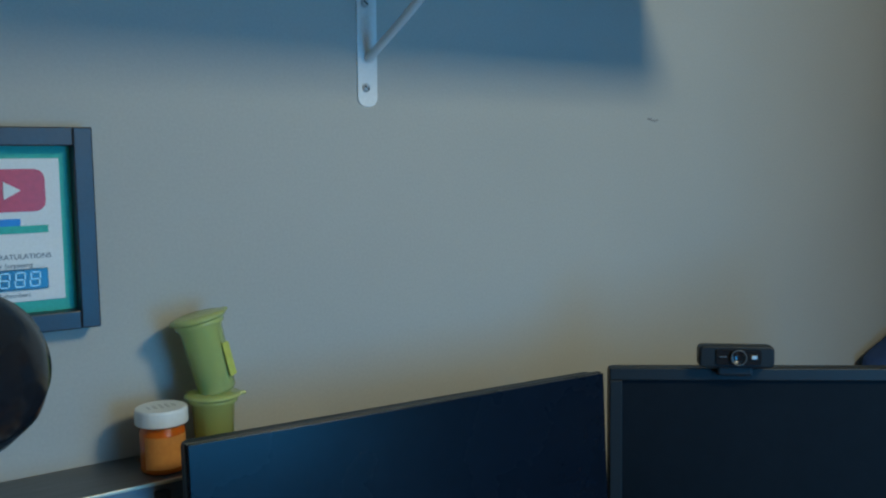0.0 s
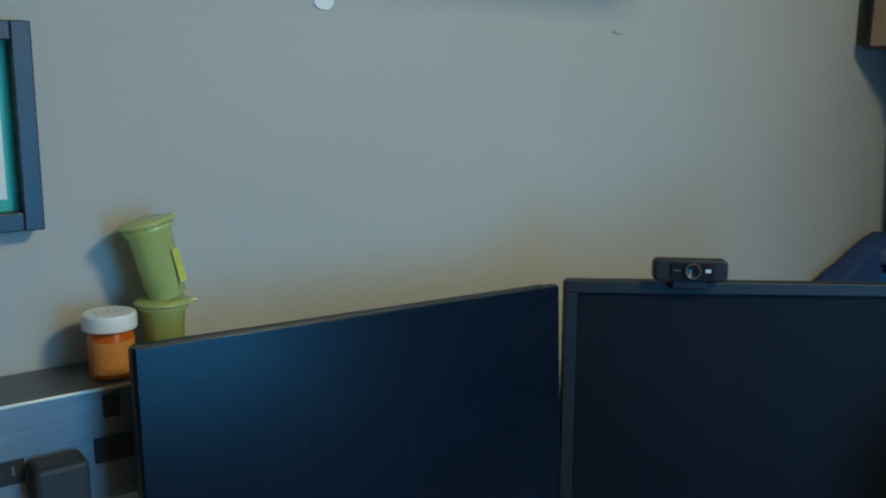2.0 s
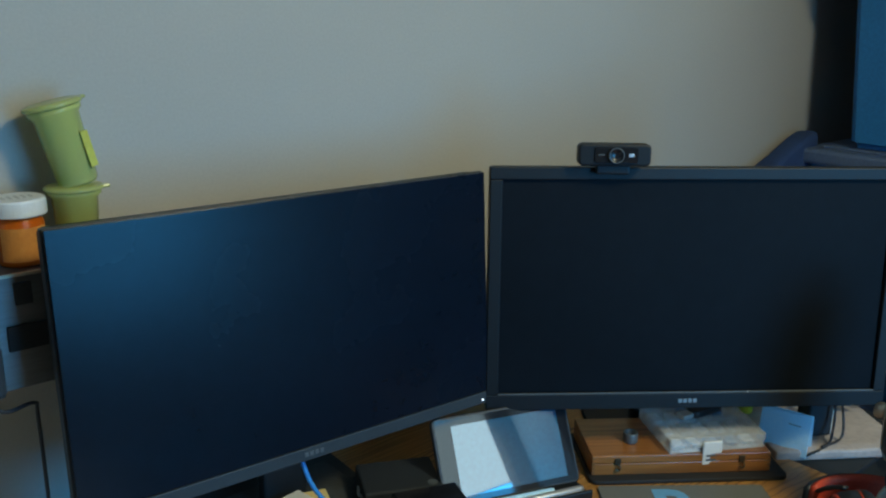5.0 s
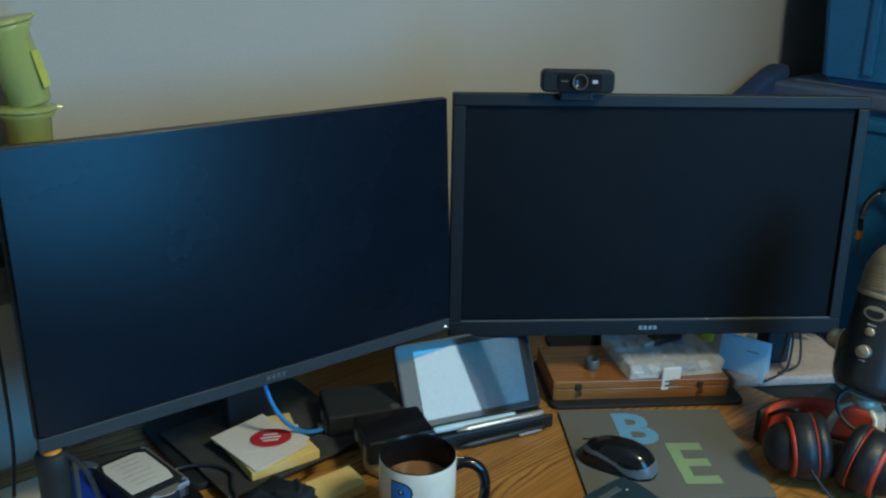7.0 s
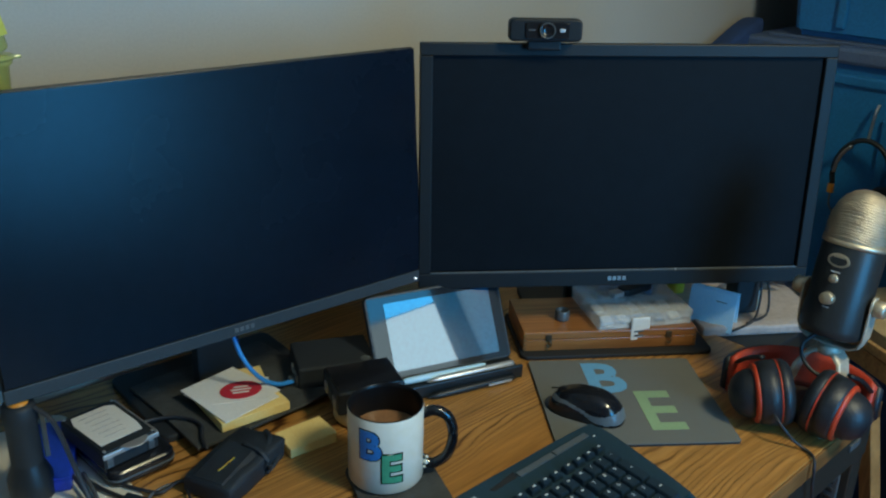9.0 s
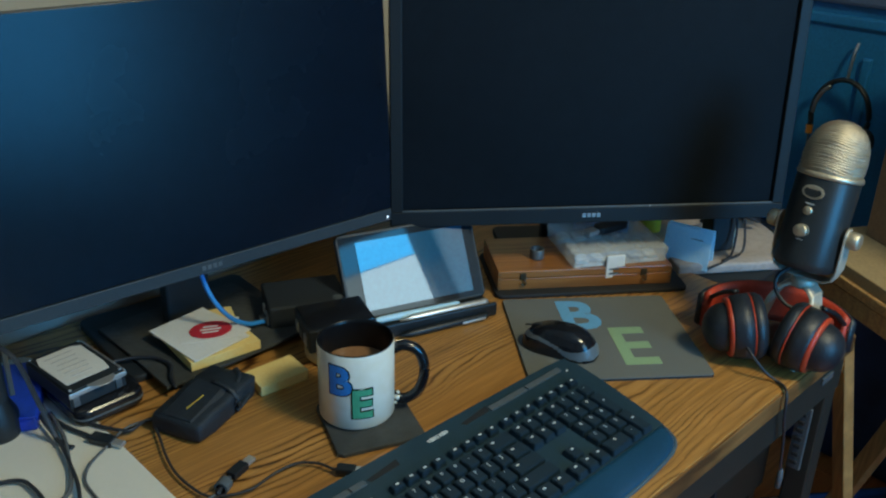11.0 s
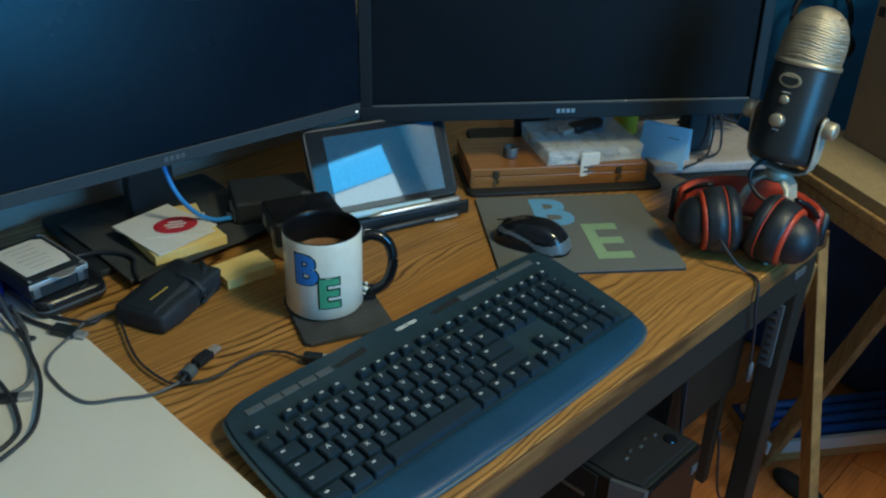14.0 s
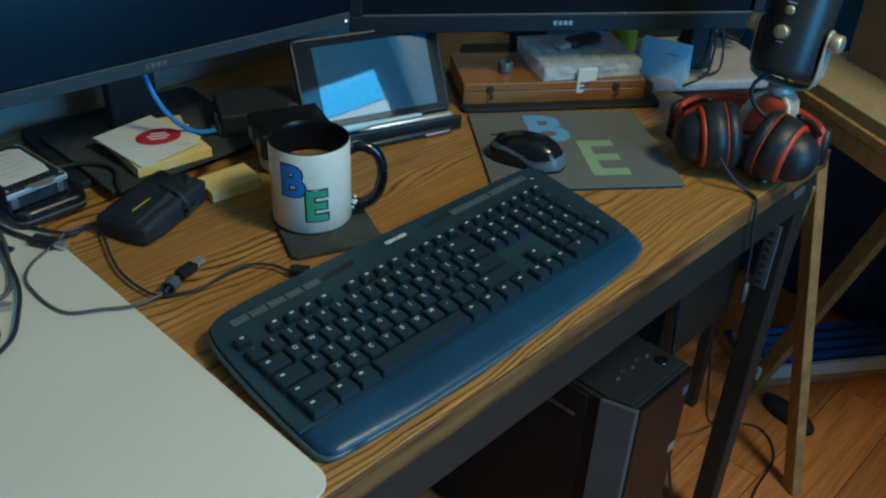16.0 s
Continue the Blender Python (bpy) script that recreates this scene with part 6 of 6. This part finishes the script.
bmesh.ops.create_uvsphere(sl, u_segments=24, v_segments=12, radius=1.0, matrix=Matrix.Diagonal((0.065, 0.026, 0.018, 1)))
for v in sl.verts:
    v.co.z = max(-0.010, v.co.z) + 0.0102
    v.co.y += 0.010 * math.sin(v.co.x * 26)
solid("black_slipper", sl, M_RUBBER, pose(1.925, -0.705, 0.0, 0, 0, 62), "black rubber slipper on the floor", "slipper", smooth=True)


def floor_cable(label, pts, r=0.0026):
    c = thing("floor_cable", pose(0, 0, 0), label, "cable", "cables under the desk")
    part("cord", tube(pts, r, 7, 7), M_CABLE, c, smooth=True)


floor_cable("black cable hanging behind the desk leg", [(1.47, -0.62, 0.64), (1.475, -0.63, 0.45), (1.50, -0.65, 0.22), (1.53, -0.68, 0.03), (1.54, -0.75, 0.003), (1.52, -0.85, 0.003)])
floor_cable("black cable trailing down to the floor", [(1.44, -0.64, 0.66), (1.45, -0.65, 0.40), (1.455, -0.67, 0.15), (1.47, -0.70, 0.01), (1.50, -0.78, 0.003)])
floor_cable("black cable lying on the floor", [(1.62, -0.64, 0.30), (1.70, -0.63, 0.10), (1.80, -0.62, 0.006), (1.85, -0.68, 0.003), (1.80, -0.74, 0.003), (1.68, -0.76, 0.003), (1.58, -0.80, 0.003), (1.50, -0.86, 0.003)])

# ---- laminate floor: one plank at a time ----
fl = new("floor")
tagged(fl, "orange-brown laminate plank floor", "floor", kind="structure")
part("underlay", cube(XE - XW + 0.2, -YS + 0.2, 0.05, ((XE + XW) / 2, YS / 2, -0.0355)), M_RUBBER, fl)
PL, PW = 0.92, 0.124
pmesh = bpy.data.meshes.new("plank")
pbm = cube(PL - 0.0016, PW - 0.0016, 0.010, (0, 0, -0.005), 0.0010, segs=1)
pbm.to_mesh(pmesh)
pbm.free()
pmesh.materials.append(M_FLOOR)
for j in range(int(-YS / PW) + 2):
    for i in range(5):
        p = new("plank", pmesh)
        p.parent = fl
        p.matrix_basis = pose(XW + 0.3 + i * PL + (j * 0.37) % PL - 0.5, -PW / 2 - j * PW, 0.0)
